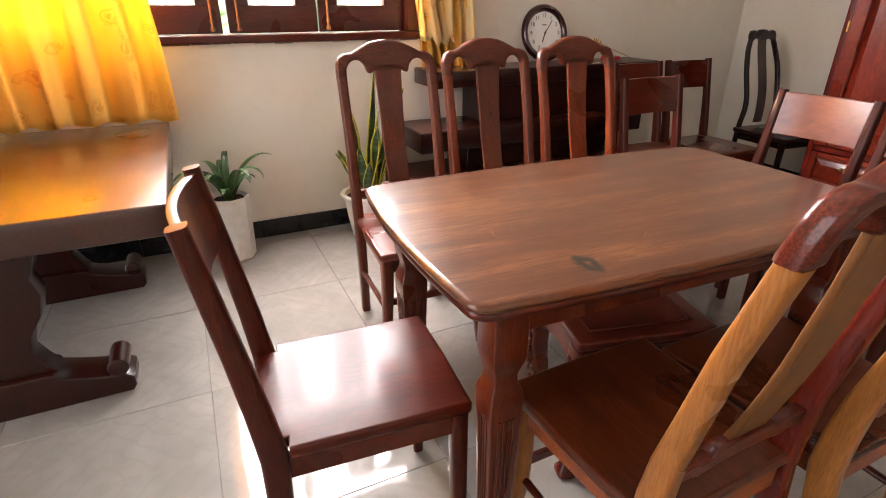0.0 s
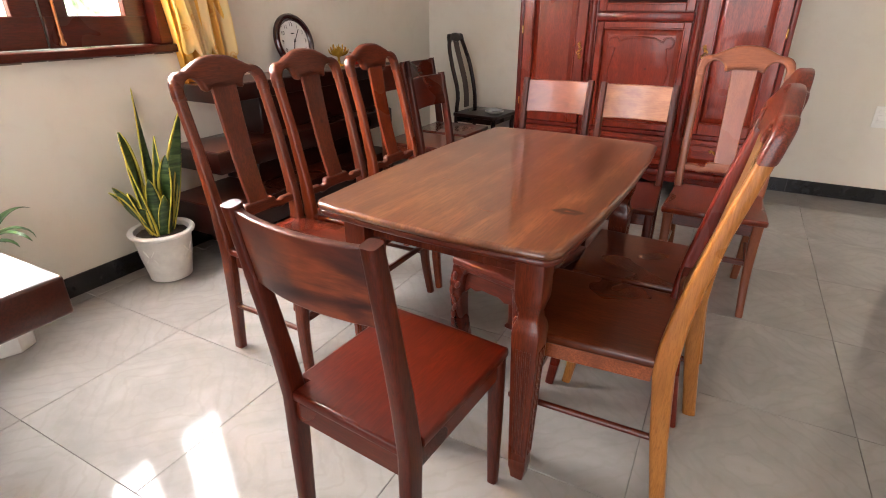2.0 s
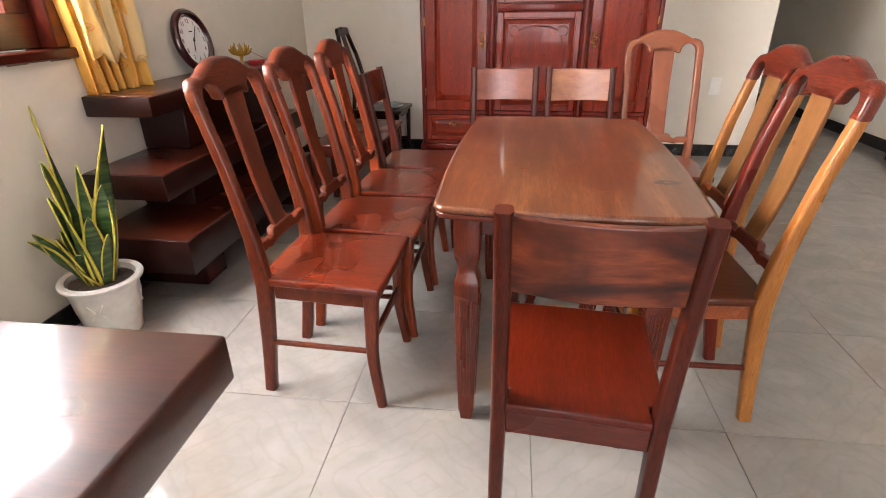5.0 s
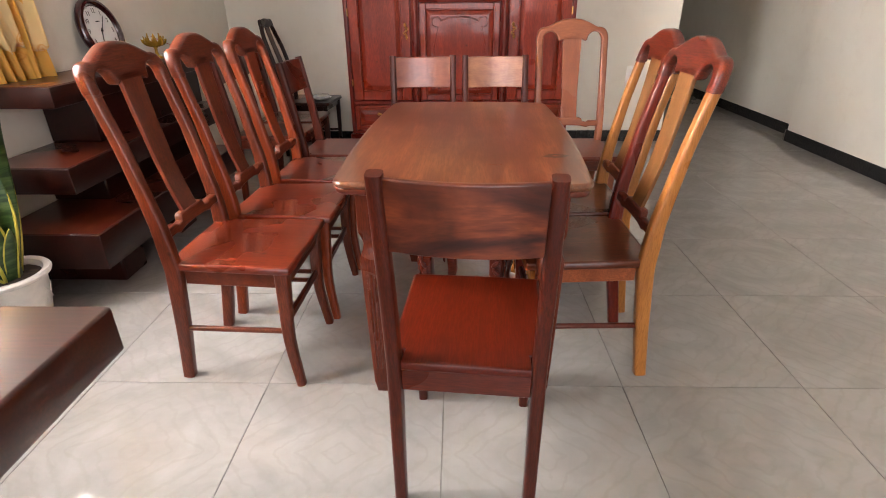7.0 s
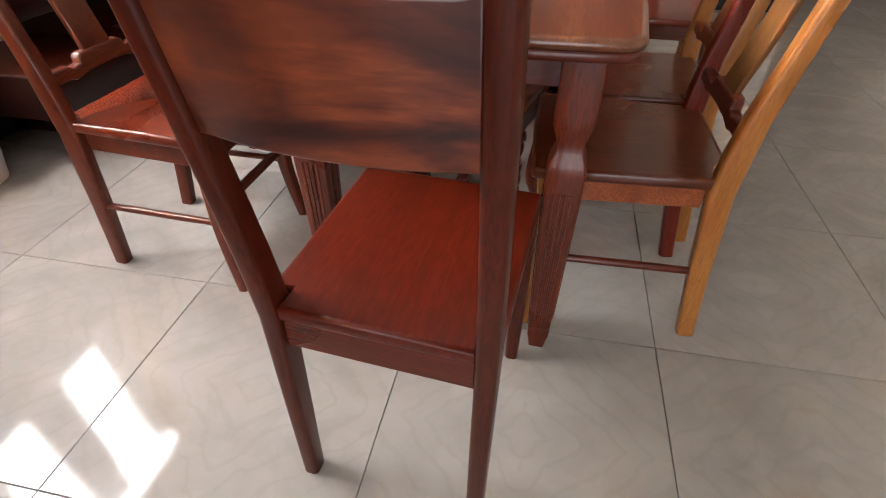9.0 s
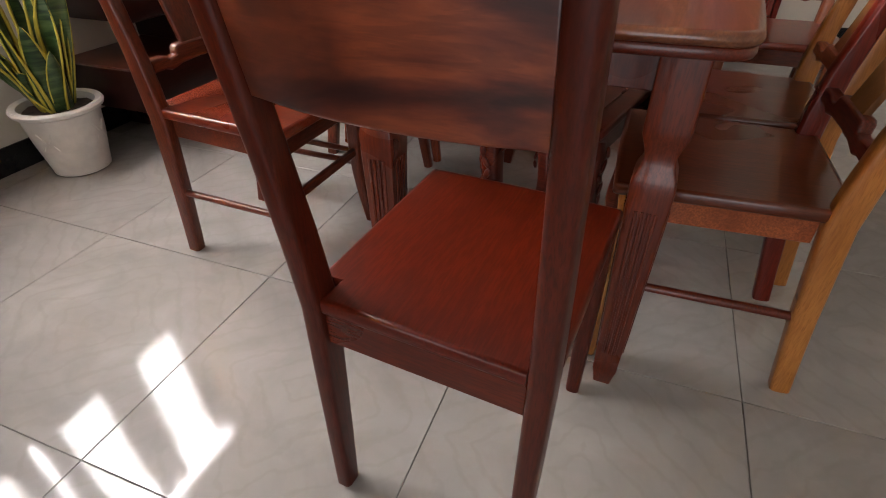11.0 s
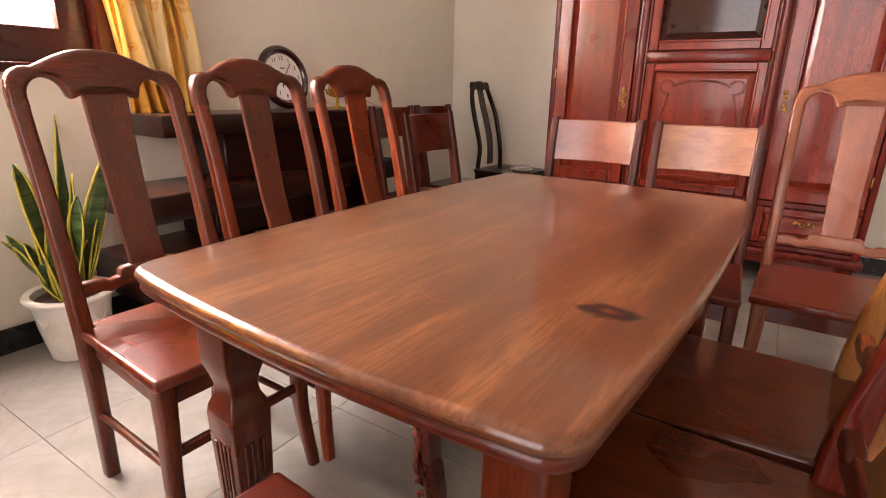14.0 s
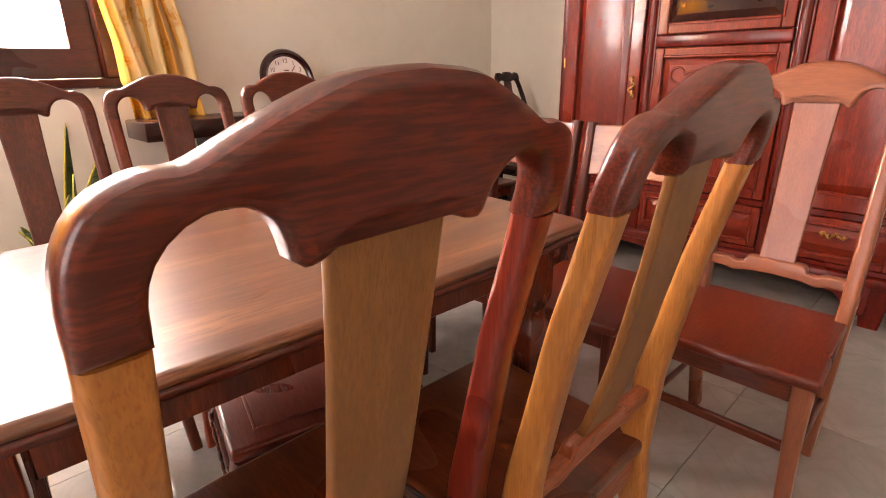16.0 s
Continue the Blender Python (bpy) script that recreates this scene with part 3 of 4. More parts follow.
# ---------------------------------------------------------------- dining table
def dining_table():
    t = thing("dining_table", pose(0.673, 0.450, 0, 0, 0, -2.2), "brown wooden dining table with a bowed top and a burnt knot", "table")
    bm = bmesh.new()
    plate(bm, rounded(0.678, 1.150, 0.035, 6, (0.022, 0.022)), 0.020, lambda u, v, w: (u, v, 0.747 + w), 0.009)
    part("tabletop", bm, W_TOP, t, "brown varnished plank top with a dark burnt knot", 60)
    part("edge_moulding", plate(bmesh.new(), rounded(0.670, 1.142, 0.033, 6, (0.022, 0.022)), 0.019, lambda u, v, w: (u, v, 0.7295 + w), 0.007), W_EDGE, t, "dark red moulded edge", 60)
    for pts in ([(-0.150, -0.215), (-0.135, -0.222), (-0.118, -0.222), (-0.104, -0.216)], [(0.06, -0.40), (0.09, -0.41), (0.11, -0.405)], [(0.20, -0.10), (0.215, -0.12), (0.22, -0.14)]):
        bm = sweep(bmesh.new(), [(x, y, 0.7571) for x, y in pts], (0.0014, 0.0006), (0, 1, 0), 0.0002)
        part("scratch", bm, W_PINK_V, t, "fine pale scratch")
    for s in (-1, 1):
        part("apron", mbox((-0.23, s * 0.46 - 0.011, 0.640), (0.23, s * 0.46 + 0.011, 0.724), 0.002), W_TABLE_LEG, t)
        part("apron", mbox((s * 0.265 - 0.011, -0.43, 0.640), (s * 0.265 + 0.011, 0.43, 0.724), 0.002), W_TABLE_LEG, t)
    prof = [(0.724, 0.072), (0.60, 0.072), (0.585, 0.070), (0.565, 0.058), (0.548, 0.050), (0.530, 0.054), (0.512, 0.068), (0.495, 0.073), (0.48, 0.072), (0.06, 0.050), (0.045, 0.050), (0.030, 0.044), (0.0, 0.036)]
    for sx in (-1, 1):
        for sy in (-1, 1):
            bm = bmesh.new()
            cx, cy = sx * 0.258, sy * 0.475
            rings = []
            for z, w in prof:
                a, c = w / 2, 0.004
                rings.append([bm.verts.new((cx + x, cy + y, z)) for x, y in ring_section(w, w, c)])
            for r, q in zip(rings, rings[1:]):
                for k in range(16):
                    bm.faces.new((r[k], r[(k + 1) % 16], q[(k + 1) % 16], q[k]))
            bm.faces.new(rings[0])
            bm.faces.new(rings[-1][::-1])
            leg = part("leg", bm, W_TABLE_LEG, t)
            # reeds between the flutes on each face
            for k in range(4):
                rotm = Matrix.Translation((cx, cy, 0)) @ Matrix.Rotation(radians(90 * k), 4, 'Z')
                for q in (-0.0165, -0.0055, 0.0055, 0.0165):
                    bm = sweep(bmesh.new(), [rotm @ Vector((q * 1.0, 0.0355, 0.45)), rotm @ Vector((q * 0.72, 0.0268, 0.10))], [(0.0062, 0.0050), (0.0046, 0.0040)], rotm.to_3x3() @ Vector((1, 0, 0)), 0.0018)
                    part("reed", bm, W_TABLE_LEG, leg)
    return t


dining_table()


# ---------------------------------------------------------------- chairs
def crest_outline(w, zj, zs, zt):
    """Hooded top rail: a hump between round shoulders, two arches below beside the splat."""
    h = w / 2
    crown = [(0.0, zt), (0.045, zt - 0.004), (0.082, zt - 0.017), (0.110, zt - 0.030), (0.135, zs - 0.002), (h - 0.040, zs - 0.003), (h - 0.018, zs - 0.013), (h - 0.005, zs - 0.034), (h, zs - 0.062)]
    right = [(p.x, p.y) for p in smooth_path([(x, z, 0) for x, z in crown], 4)] + [(h, zj), (h - 0.036, zj)]
    # the arch beside the splat, then the little cusp
    right += [(0.1195 + 0.0385 * math.cos(radians(a)), zj + 0.024 + 0.042 * math.sin(radians(a))) for a in range(0, 166, 15)]
    right += [(0.079, zj + 0.024), (0.073, zj + 0.019), (0.064, zj + 0.021), (0.052, zj + 0.028), (0.03, zj + 0.034), (0.0, zj + 0.036)]
    left = [(-x, z) for x, z in right[1:-1]][::-1]
    return [(x, z) for x, z in right] + left


def post_y(z):
    """How the back posts of the tall chair lean."""
    pts = [(0, -0.215), (0.2, -0.188), (0.42, -0.165), (0.55, -0.172), (0.8, -0.222), (1.1, -0.302)]
    for (a, p), (b, q) in zip(pts, pts[1:]):
        if z <= b:
            return p + (q - p) * (z - a) / (b - a)
    return pts[-1][1]


def tall_chair(m, mats, label, group):
    """mats: post left, post right, splat, crest, seat, apron, rail."""
    pl, pr, sp, cr, se, ap, ra = mats
    c = thing("dining_chair", m, label, "chair", group)
    zj, zs, zt = 0.948, 1.040, 1.080
    wb = 0.352
    for s, mt in ((-1, pl), (1, pr)):
        path = [(s * (0.158 + 0.018 * min(1, z / 0.5)), post_y(z), z) for z in (0, 0.1, 0.2, 0.3, 0.42, 0.5, 0.58, 0.68, 0.8, 0.9, zj + 0.003)]
        bm = sweep(bmesh.new(), path, [(0.034, 0.040), (0.034, 0.042), (0.035, 0.045), (0.035, 0.048), (0.035, 0.052), (0.035, 0.050), (0.035, 0.044), (0.035, 0.038), (0.035, 0.034), (0.035, 0.032), (0.036, 0.031)])
        part("back_post", bm, mt, c)

    def lean(u, v, w):
        return (u, post_y(v) + w, v)
    bm = bmesh.new()
    plate(bm, crest_outline(0.388, zj, zs, zt), 0.038, lean, 0.009)
    part("crest_rail", bm, cr, c, angle=50)
    z0 = 0.555
    bm = bmesh.new()
    n = 12
    ol = [(0.043 + 0.009 * (k / n) ** 2, z0 + (zj + 0.05 - z0) * k / n) for k in range(n + 1)]
    ol = ol + [(-x, z) for x, z in ol[::-1]]
    plate(bm, ol, 0.014, lambda u, v, w: (u, post_y(v) + w + 0.002 - 0.014 * math.sin((v - z0) / (zj - z0) * 3.14), v), 0.003, True)
    part("splat", bm, sp, c, angle=50)
    bm = bmesh.new()
    h = wb / 2 - 0.012
    half = [(0.0, 0.572), (0.062, 0.572), (0.072, 0.566), (0.076, 0.552), (0.098, 0.548), (0.112, 0.556), (h, 0.556), (h, 0.526), (0.118, 0.526), (0.10, 0.520), (0.06, 0.528), (0.0, 0.530)]
    plate(bm, half + [(-x, z) for x, z in half[1:-1]][::-1], 0.026, lambda u, v, w: (u, post_y(v) + w, v), 0.005)
    part("lower_rail", bm, ra, c, angle=50)
    bm = bmesh.new()
    seat = [(0.203, 0.205), (0.196, 0.214), (0.0, 0.219), (-0.196, 0.214), (-0.203, 0.205), (-0.186, -0.150), (-0.157, -0.150), (-0.157, -0.186), (0.157, -0.186), (0.157, -0.150), (0.186, -0.150)]
    plate(bm, seat, 0.026, lambda u, v, w: (u, v, 0.438 + w - (0.006 * max(0, 1 - (u / 0.17) ** 2 - (v / 0.18) ** 2) if w > 0 else 0)), 0.007)
    part("seat", bm, se, c, angle=50)
    part("front_apron", mbox((-0.152, 0.172, 0.372), (0.152, 0.190, 0.424), 0.002), ap, c)
    part("rear_apron", mbox((-0.145, -0.180, 0.372), (0.145, -0.164, 0.424), 0.002), ap, c)
    for s in (-1, 1):
        m2 = Matrix.Translation((s * 0.165, 0.01, 0)) @ Matrix.Rotation(radians(-s * 3.0), 4, 'Z')
        bm = box(bmesh.new(), (-0.010, -0.150, 0.372), (0.010, 0.160, 0.424), 0.002)
        bmesh.ops.transform(bm, matrix=m2, verts=bm.verts)
        part("side_apron", bm, ap, c)
        path = smooth_path([(s * 0.172, 0.178, 0.424), (s * 0.172, 0.172, 0.30), (s * 0.176, 0.170, 0.17), (s * 0.187, 0.192, 0.0)], 4)
        bm = sweep(bmesh.new(), path, [(0.042 - 0.012 * k / 12, 0.046 - 0.016 * k / 12) for k in range(13)])
        part("front_leg", bm, pl if s < 0 else pr, c)
        part("side_stretcher", rod(bmesh.new(), (s * 0.172, 0.176, 0.205), (s * 0.168, -0.190, 0.205), 0.0095), W_LOW_H if ap is W_RAPRON else ap, c)
    part("front_stretcher", mbox((-0.168, 0.162, 0.232), (0.168, 0.178, 0.258), 0.004), W_LOW_H if ap is W_RAPRON else ap, c)
    return c


def low_post_y(z):
    if z < 0.43:
        return -0.195 + 0.012 * z / 0.43
    return -0.183 - 0.074 * ((z - 0.43) / 0.47) ** 1.15


def low_chair(m, panel, label, group, post=None, seat_m=None):
    post = post or W_LOW_V
    c = thing("dining_chair", m, label, "chair", group)
    for s in (-1, 1):
        path = [(s * 0.163, low_post_y(z), z) for z in (0, 0.14, 0.3, 0.43, 0.55, 0.67, 0.79, 0.905)]
        bm = sweep(bmesh.new(), path, [(0.030, 0.036), (0.031, 0.042), (0.032, 0.048), (0.032, 0.052), (0.032, 0.046), (0.032, 0.040), (0.032, 0.036), (0.032, 0.032)])
        part("back_post", bm, post, c)
    bm = bmesh.new()
    n = 14
    top = [(-0.150 + 0.30 * k / n, 0.897) for k in range(n + 1)]
    bot = [(-0.150 + 0.30 * k / n, 0.742) for k in range(n + 1)]
    plate(bm, bot + top[::-1], 0.018, lambda u, v, w: (u, low_post_y(v) + w - 0.022 * (1 - (u / 0.15) ** 2), v), 0.003, True)
    part("back_panel", bm, panel, c, "figured wood panel", 60)
    bm = bmesh.new()
    seat = [(0.181, 0.205), (0.175, 0.213), (0.0, 0.216), (-0.175, 0.213), (-0.181, 0.205), (-0.178, -0.155), (-0.145, -0.155), (-0.145, -0.203), (0.145, -0.203), (0.145, -0.155), (0.178, -0.155)]
    plate(bm, seat, 0.026, lambda u, v, w: (u, v, 0.439 + w), 0.006)
    part("seat", bm, seat_m or W_LOW_SEAT, c, angle=50)
    part("front_apron", mbox((-0.15, 0.176, 0.372), (0.15, 0.194, 0.426), 0.002), W_LOW_H, c)
    part("rear_apron", mbox((-0.147, -0.196, 0.366), (0.147, -0.178, 0.426), 0.002), W_LOW_H, c)
    for s in (-1, 1):
        part("side_apron", mbox((s * 0.162 - 0.009, -0.165, 0.372), (s * 0.162 + 0.009, 0.170, 0.426), 0.002), W_LOW_H, c)
        path = [(s * 0.160, 0.187, 0.426), (s * 0.161, 0.190, 0.2), (s * 0.162, 0.193, 0.0)]
        part("front_leg", sweep(bmesh.new(), path, [(0.038, 0.038), (0.035, 0.035), (0.028, 0.028)]), post, c)
    return c


GL, GR, GF = "tall chairs along the slab side", "two-tone chairs along the open side", "chairs at the far end"
BROWN = (W_TALL_V, W_TALL_V, W_TALL_V, W_TALL_H, W_TALL_SEAT, W_TALL_H, W_TALL_H)
MIXED = (W_TALL_V, W_ORANGE_V, W_TALL_V, W_TALL_H, W_TALL_SEAT, W_TALL_H, W_TALL_H)
ORANGE = (W_ORANGE_V, W_ORANGE_V, W_ORANGE_V, W_TALL_H, W_TALL_SEAT, W_TALL_H, W_TALL_H)
tall_chair(pose(-0.070, 0.192, 0, 0, 0, -92), BROWN, "reddish-brown tall-backed wooden chair beside the table corner", GL)
tall_chair(pose(-0.036, 0.602, 0, 0, 0, -91.5), MIXED, "reddish-brown tall-backed wooden chair with one orange post", GL)
tall_chair(pose(-0.014, 1.032, 0, 0, 0, -91), ORANGE, "tall-backed wooden chair with light orange posts", GL)
R1 = (W_YELLOW_V, W_REDPOST, W_TAN_V, W_CREST, W_RSEAT, W_RAPRON, W_CREST)
R2 = (W_YELLOW_V, W_YELLOW_V, W_TAN_V, W_CREST, W_RSEAT, W_RAPRON, W_RAPRON)
tall_chair(pose(1.060, 0.226, 0, 0, 0, 91), R1, "tall chair with dark crest and one yellow, one red post", GR)
tall_chair(pose(1.108, 0.632, 0, 0, 0, 90), R2, "tall chair with dark crest and yellow sapwood posts", GR)
PINK = (W_PINK_V, W_PINK_V, W_PINK_V, W_PINK_H, W_TALL_SEAT, W_TALL_H, W_PINK_H)
tall_chair(pose(1.271, 1.418, 0, 0, 0, 180), PINK, "pale pinkish tall-backed wooden chair before the cupboard", GF)

low_chair(pose(0.678, -0.268, 0, 0, 0, -5.0), W_FIGURE, "low-backed red-brown chair with a swirling figured back", "low-backed chairs")
low_chair(pose(0.470, 1.335, 0, 0, 0, 183), W_RED_PANEL, "low-backed reddish chair standing before the cupboard", "low-backed chairs")
low_chair(pose(0.862, 1.335, 0, 0, 0, 183), W_PALE_FIG, "low-backed chair with a pale shiny back panel", "low-backed chairs")
low_chair(pose(0.030, 1.432, 0, 0, 0, -91), W_LOW_H, "dark low-backed wooden chair at the table's far side", "low-backed chairs", None, W_LOW_H)
low_chair(pose(-0.49, 1.845, 0, 0, 0, -91), W_LOW_H, "dark low-backed wooden chair before the slab shelf", "low-backed chairs", None, W_LOW_H)
low_chair(pose(-0.50, 2.26, 0, 0, 0, -91), W_LOW_H, "dark low-backed wooden chair near the room's corner", "low-backed chairs", None, W_LOW_H)


def slim_chair():
    """Blackish side chair with a narrow yoke back and a plain square seat."""
    c = thing("side_chair", pose(-0.56, 3.00, 0, 0, 0, -95), "blackish wooden side chair with a tall yoke back", "chair")
    K = W_BLACK

    def by(z):
        return -0.19 - 0.10 * max(0, (z - 0.42) / 0.63) ** 1.3 + 0.02 * math.sin(max(0, z - 0.42) * 8)
    for s in (-1, 1):
        path = smooth_path([(s * 0.155, -0.20, 0), (s * 0.155, -0.19, 0.42), (s * 0.135, by(0.6), 0.6), (s * 0.14, by(0.8), 0.8), (s * 0.12, by(0.93), 0.93), (s * 0.095, by(1.0), 1.0)], 4)
        part("back_post", sweep(bmesh.new(), path, (0.026, 0.030)), K, c)
        part("front_leg", sweep(bmesh.new(), [(s * 0.17, 0.17, 0.42), (s * 0.165, 0.165, 0.0)], [(0.034, 0.034), (0.026, 0.026)]), K, c)
        part("side_apron", mbox((s * 0.165 - 0.009, -0.17, 0.375), (s * 0.165 + 0.009, 0.155, 0.421), 0.002), K, c)
        part("side_stretcher", rod(bmesh.new(), (s * 0.165, 0.165, 0.16), (s * 0.157, -0.19, 0.16), 0.009), K, c)
    half = [(0.0, 1.055), (0.03, 1.052), (0.045, 1.036), (0.075, 1.050), (0.10, 1.045), (0.112, 1.02), (0.110, 0.99), (0.085, 0.985), (0.07, 1.0), (0.045, 0.995), (0, 0.985)]
    part("crest_rail", plate(bmesh.new(), half + [(-x, z) for x, z in half[1:-1]][::-1], 0.028, lambda u, v, w: (u, by(v) + w, v), 0.006), K, c, angle=50)
    ol = [(0.034, 0.47 + 0.53 * k / 10) for k in range(11)]
    part("splat", plate(bmesh.new(), ol + [(-x, z) for x, z in ol[::-1]], 0.012, lambda u, v, w: (u, by(v) + w, v), 0.003), plain("grey_brown_splat", (0.06, 0.035, 0.026), 0.35), c, angle=50)
    part("seat", plate(bmesh.new(), rounded(0.40, 0.41, 0.03, 4), 0.026, lambda u, v, w: (u, v, 0.434 + w), 0.006), K, c, angle=50)
    part("front_apron", mbox((-0.15, 0.155, 0.375), (0.15, 0.172, 0.421), 0.002), K, c)
    part("rear_apron", mbox((-0.14, -0.195, 0.375), (0.14, -0.18, 0.421), 0.002), K, c)


slim_chair()
# wrapped dish on its seat
bm = bmesh.new()
lathe(bm, [(0.03, 0), (0.055, 0.004), (0.075, 0.016), (0.078, 0.020), (0.07, 0.022), (0.02, 0.024)], 20, Matrix.Translation((-0.46, 2.96, 0.447)))
dish = tagged(part("dish", bm, CERAMIC), "small plate in clear plastic wrap on the dark chair", "dish")
bm = bmesh.new()
bmesh.ops.create_icosphere(bm, subdivisions=3, radius=1.0, matrix=Matrix.Translation((-0.46, 2.96, 0.470)) @ Matrix.Diagonal((0.07, 0.075, 0.02, 1)))
for v in bm.verts:
    v.co += Vector((0, 0, 1)) * 0.010 * noise.noise(v.co * 45)
    v.co.z = max(v.co.z, 0.4715)
w = part("wrap", bm, CLEAR_BAG, dish, "crumpled clear plastic wrap", 180)


# ---------------------------------------------------------------- carved stool under the table
def stool():
    c = thing("stool", pose(0.700, 0.483, 0, 0, 0, -14), "dark red carved stool pushed under the table", "stool")
    W, D = 0.31, 0.39
    part("stool_top", plate(bmesh.new(), rounded(W, D, 0.012, 3), 0.026, lambda u, v, w: (u, v, 0.437 + w), 0.007), W_STOOL, c, angle=50)
    bm = bmesh.new()
    for lo, hi in (((-W / 2 + 0.045, -D / 2 + 0.05), (W / 2 - 0.045, -D / 2 + 0.056)), ((-W / 2 + 0.045, D / 2 - 0.056), (W / 2 - 0.045, D / 2 - 0.05)),
                   ((-W / 2 + 0.045, -D / 2 + 0.056), (-W / 2 + 0.051, D / 2 - 0.056)), ((W / 2 - 0.051, -D / 2 + 0.056), (W / 2 - 0.045, D / 2 - 0.056))):
        box(bm, (*lo, 0.449), (*hi, 0.4545), 0.0015)
    part("border_moulding", bm, W_STOOL, c)
    part("top_edge", mbox((-W / 2 + 0.010, -D / 2 + 0.010, 0.405), (W / 2 - 0.010, D / 2 - 0.010, 0.426), 0.006), W_STOOL, c)
    for k in range(4):
        a = radians(90 * k)
        ln = (W if k % 2 == 0 else D) / 2 - 0.02
        dist = (D if k % 2 == 0 else W) / 2 - 0.028
        half = [(0, 0.350), (ln * 0.25, 0.352), (ln * 0.45, 0.338), (ln * 0.62, 0.345), (ln * 0.8, 0.318), (ln, 0.30), (ln, 0.408), (0, 0.408)]
        ol = half + [(-x, z) for x, z in half[1:-1]][::-1]
        rm = Matrix.Rotation(a, 4, 'Z') @ Matrix.Translation((0, -dist, 0))
        bm = plate(bmesh.new(), ol, 0.016, lambda u, v, w: (u, w, v), 0.004)
        bmesh.ops.transform(bm, matrix=rm, verts=bm.verts)
        part("apron", bm, W_STOOL, c, angle=50)
    rng = random.Random(3)
    for sx in (-1, 1):
        for sy in (-1, 1):
            bx, by = sx * (W / 2 - 0.035), sy * (D / 2 - 0.035)
            path = smooth_path([(bx, by, 0.408), (bx + sx * 0.014, by + sy * 0.014, 0.35), (bx + sx * 0.010, by + sy * 0.010, 0.22), (bx - sx * 0.004, by - sy * 0.004, 0.10), (bx + sx * 0.012, by + sy * 0.012, 0.022), (bx + sx * 0.016, by + sy * 0.016, 0.0)], 3)
            n = len(path)
            sz = [(0.062 - 0.026 * min(1, i / (n * 0.7)) + (0.016 if i > n - 4 else 0), 0.062 - 0.026 * min(1, i / (n * 0.7)) + (0.016 if i > n - 4 else 0)) for i in range(n)]
            leg = part("leg", sweep(bmesh.new(), path, sz, cut=0.012), W_STOOL, c)
            bm = bmesh.new()
            for i in range(9):
                z = 0.39 - 0.032 * i
                for ax in (0, 1):
                    off = 0.034 - 0.0012 * i
                    ctr = Vector((bx + sx * (0.012 + (off if ax == 0 else rng.uniform(-0.015, 0.015))), by + sy * (0.012 + (off if ax == 1 else rng.uniform(-0.015, 0.015))), z))
                    mm = Matrix.Translation(ctr) @ Matrix.Rotation(rng.uniform(-0.8, 0.8), 4, 'X' if ax == 0 else 'Y') @ Matrix.Diagonal((0.005 if ax == 0 else 0.009, 0.009 if ax == 0 else 0.005, 0.019, 1))
                    bmesh.ops.create_icosphere(bm, subdivisions=2, radius=1.0, matrix=mm)
            part("leaf_carving", bm, W_STOOL, leg, "carved curling leaves", 180)


stool()


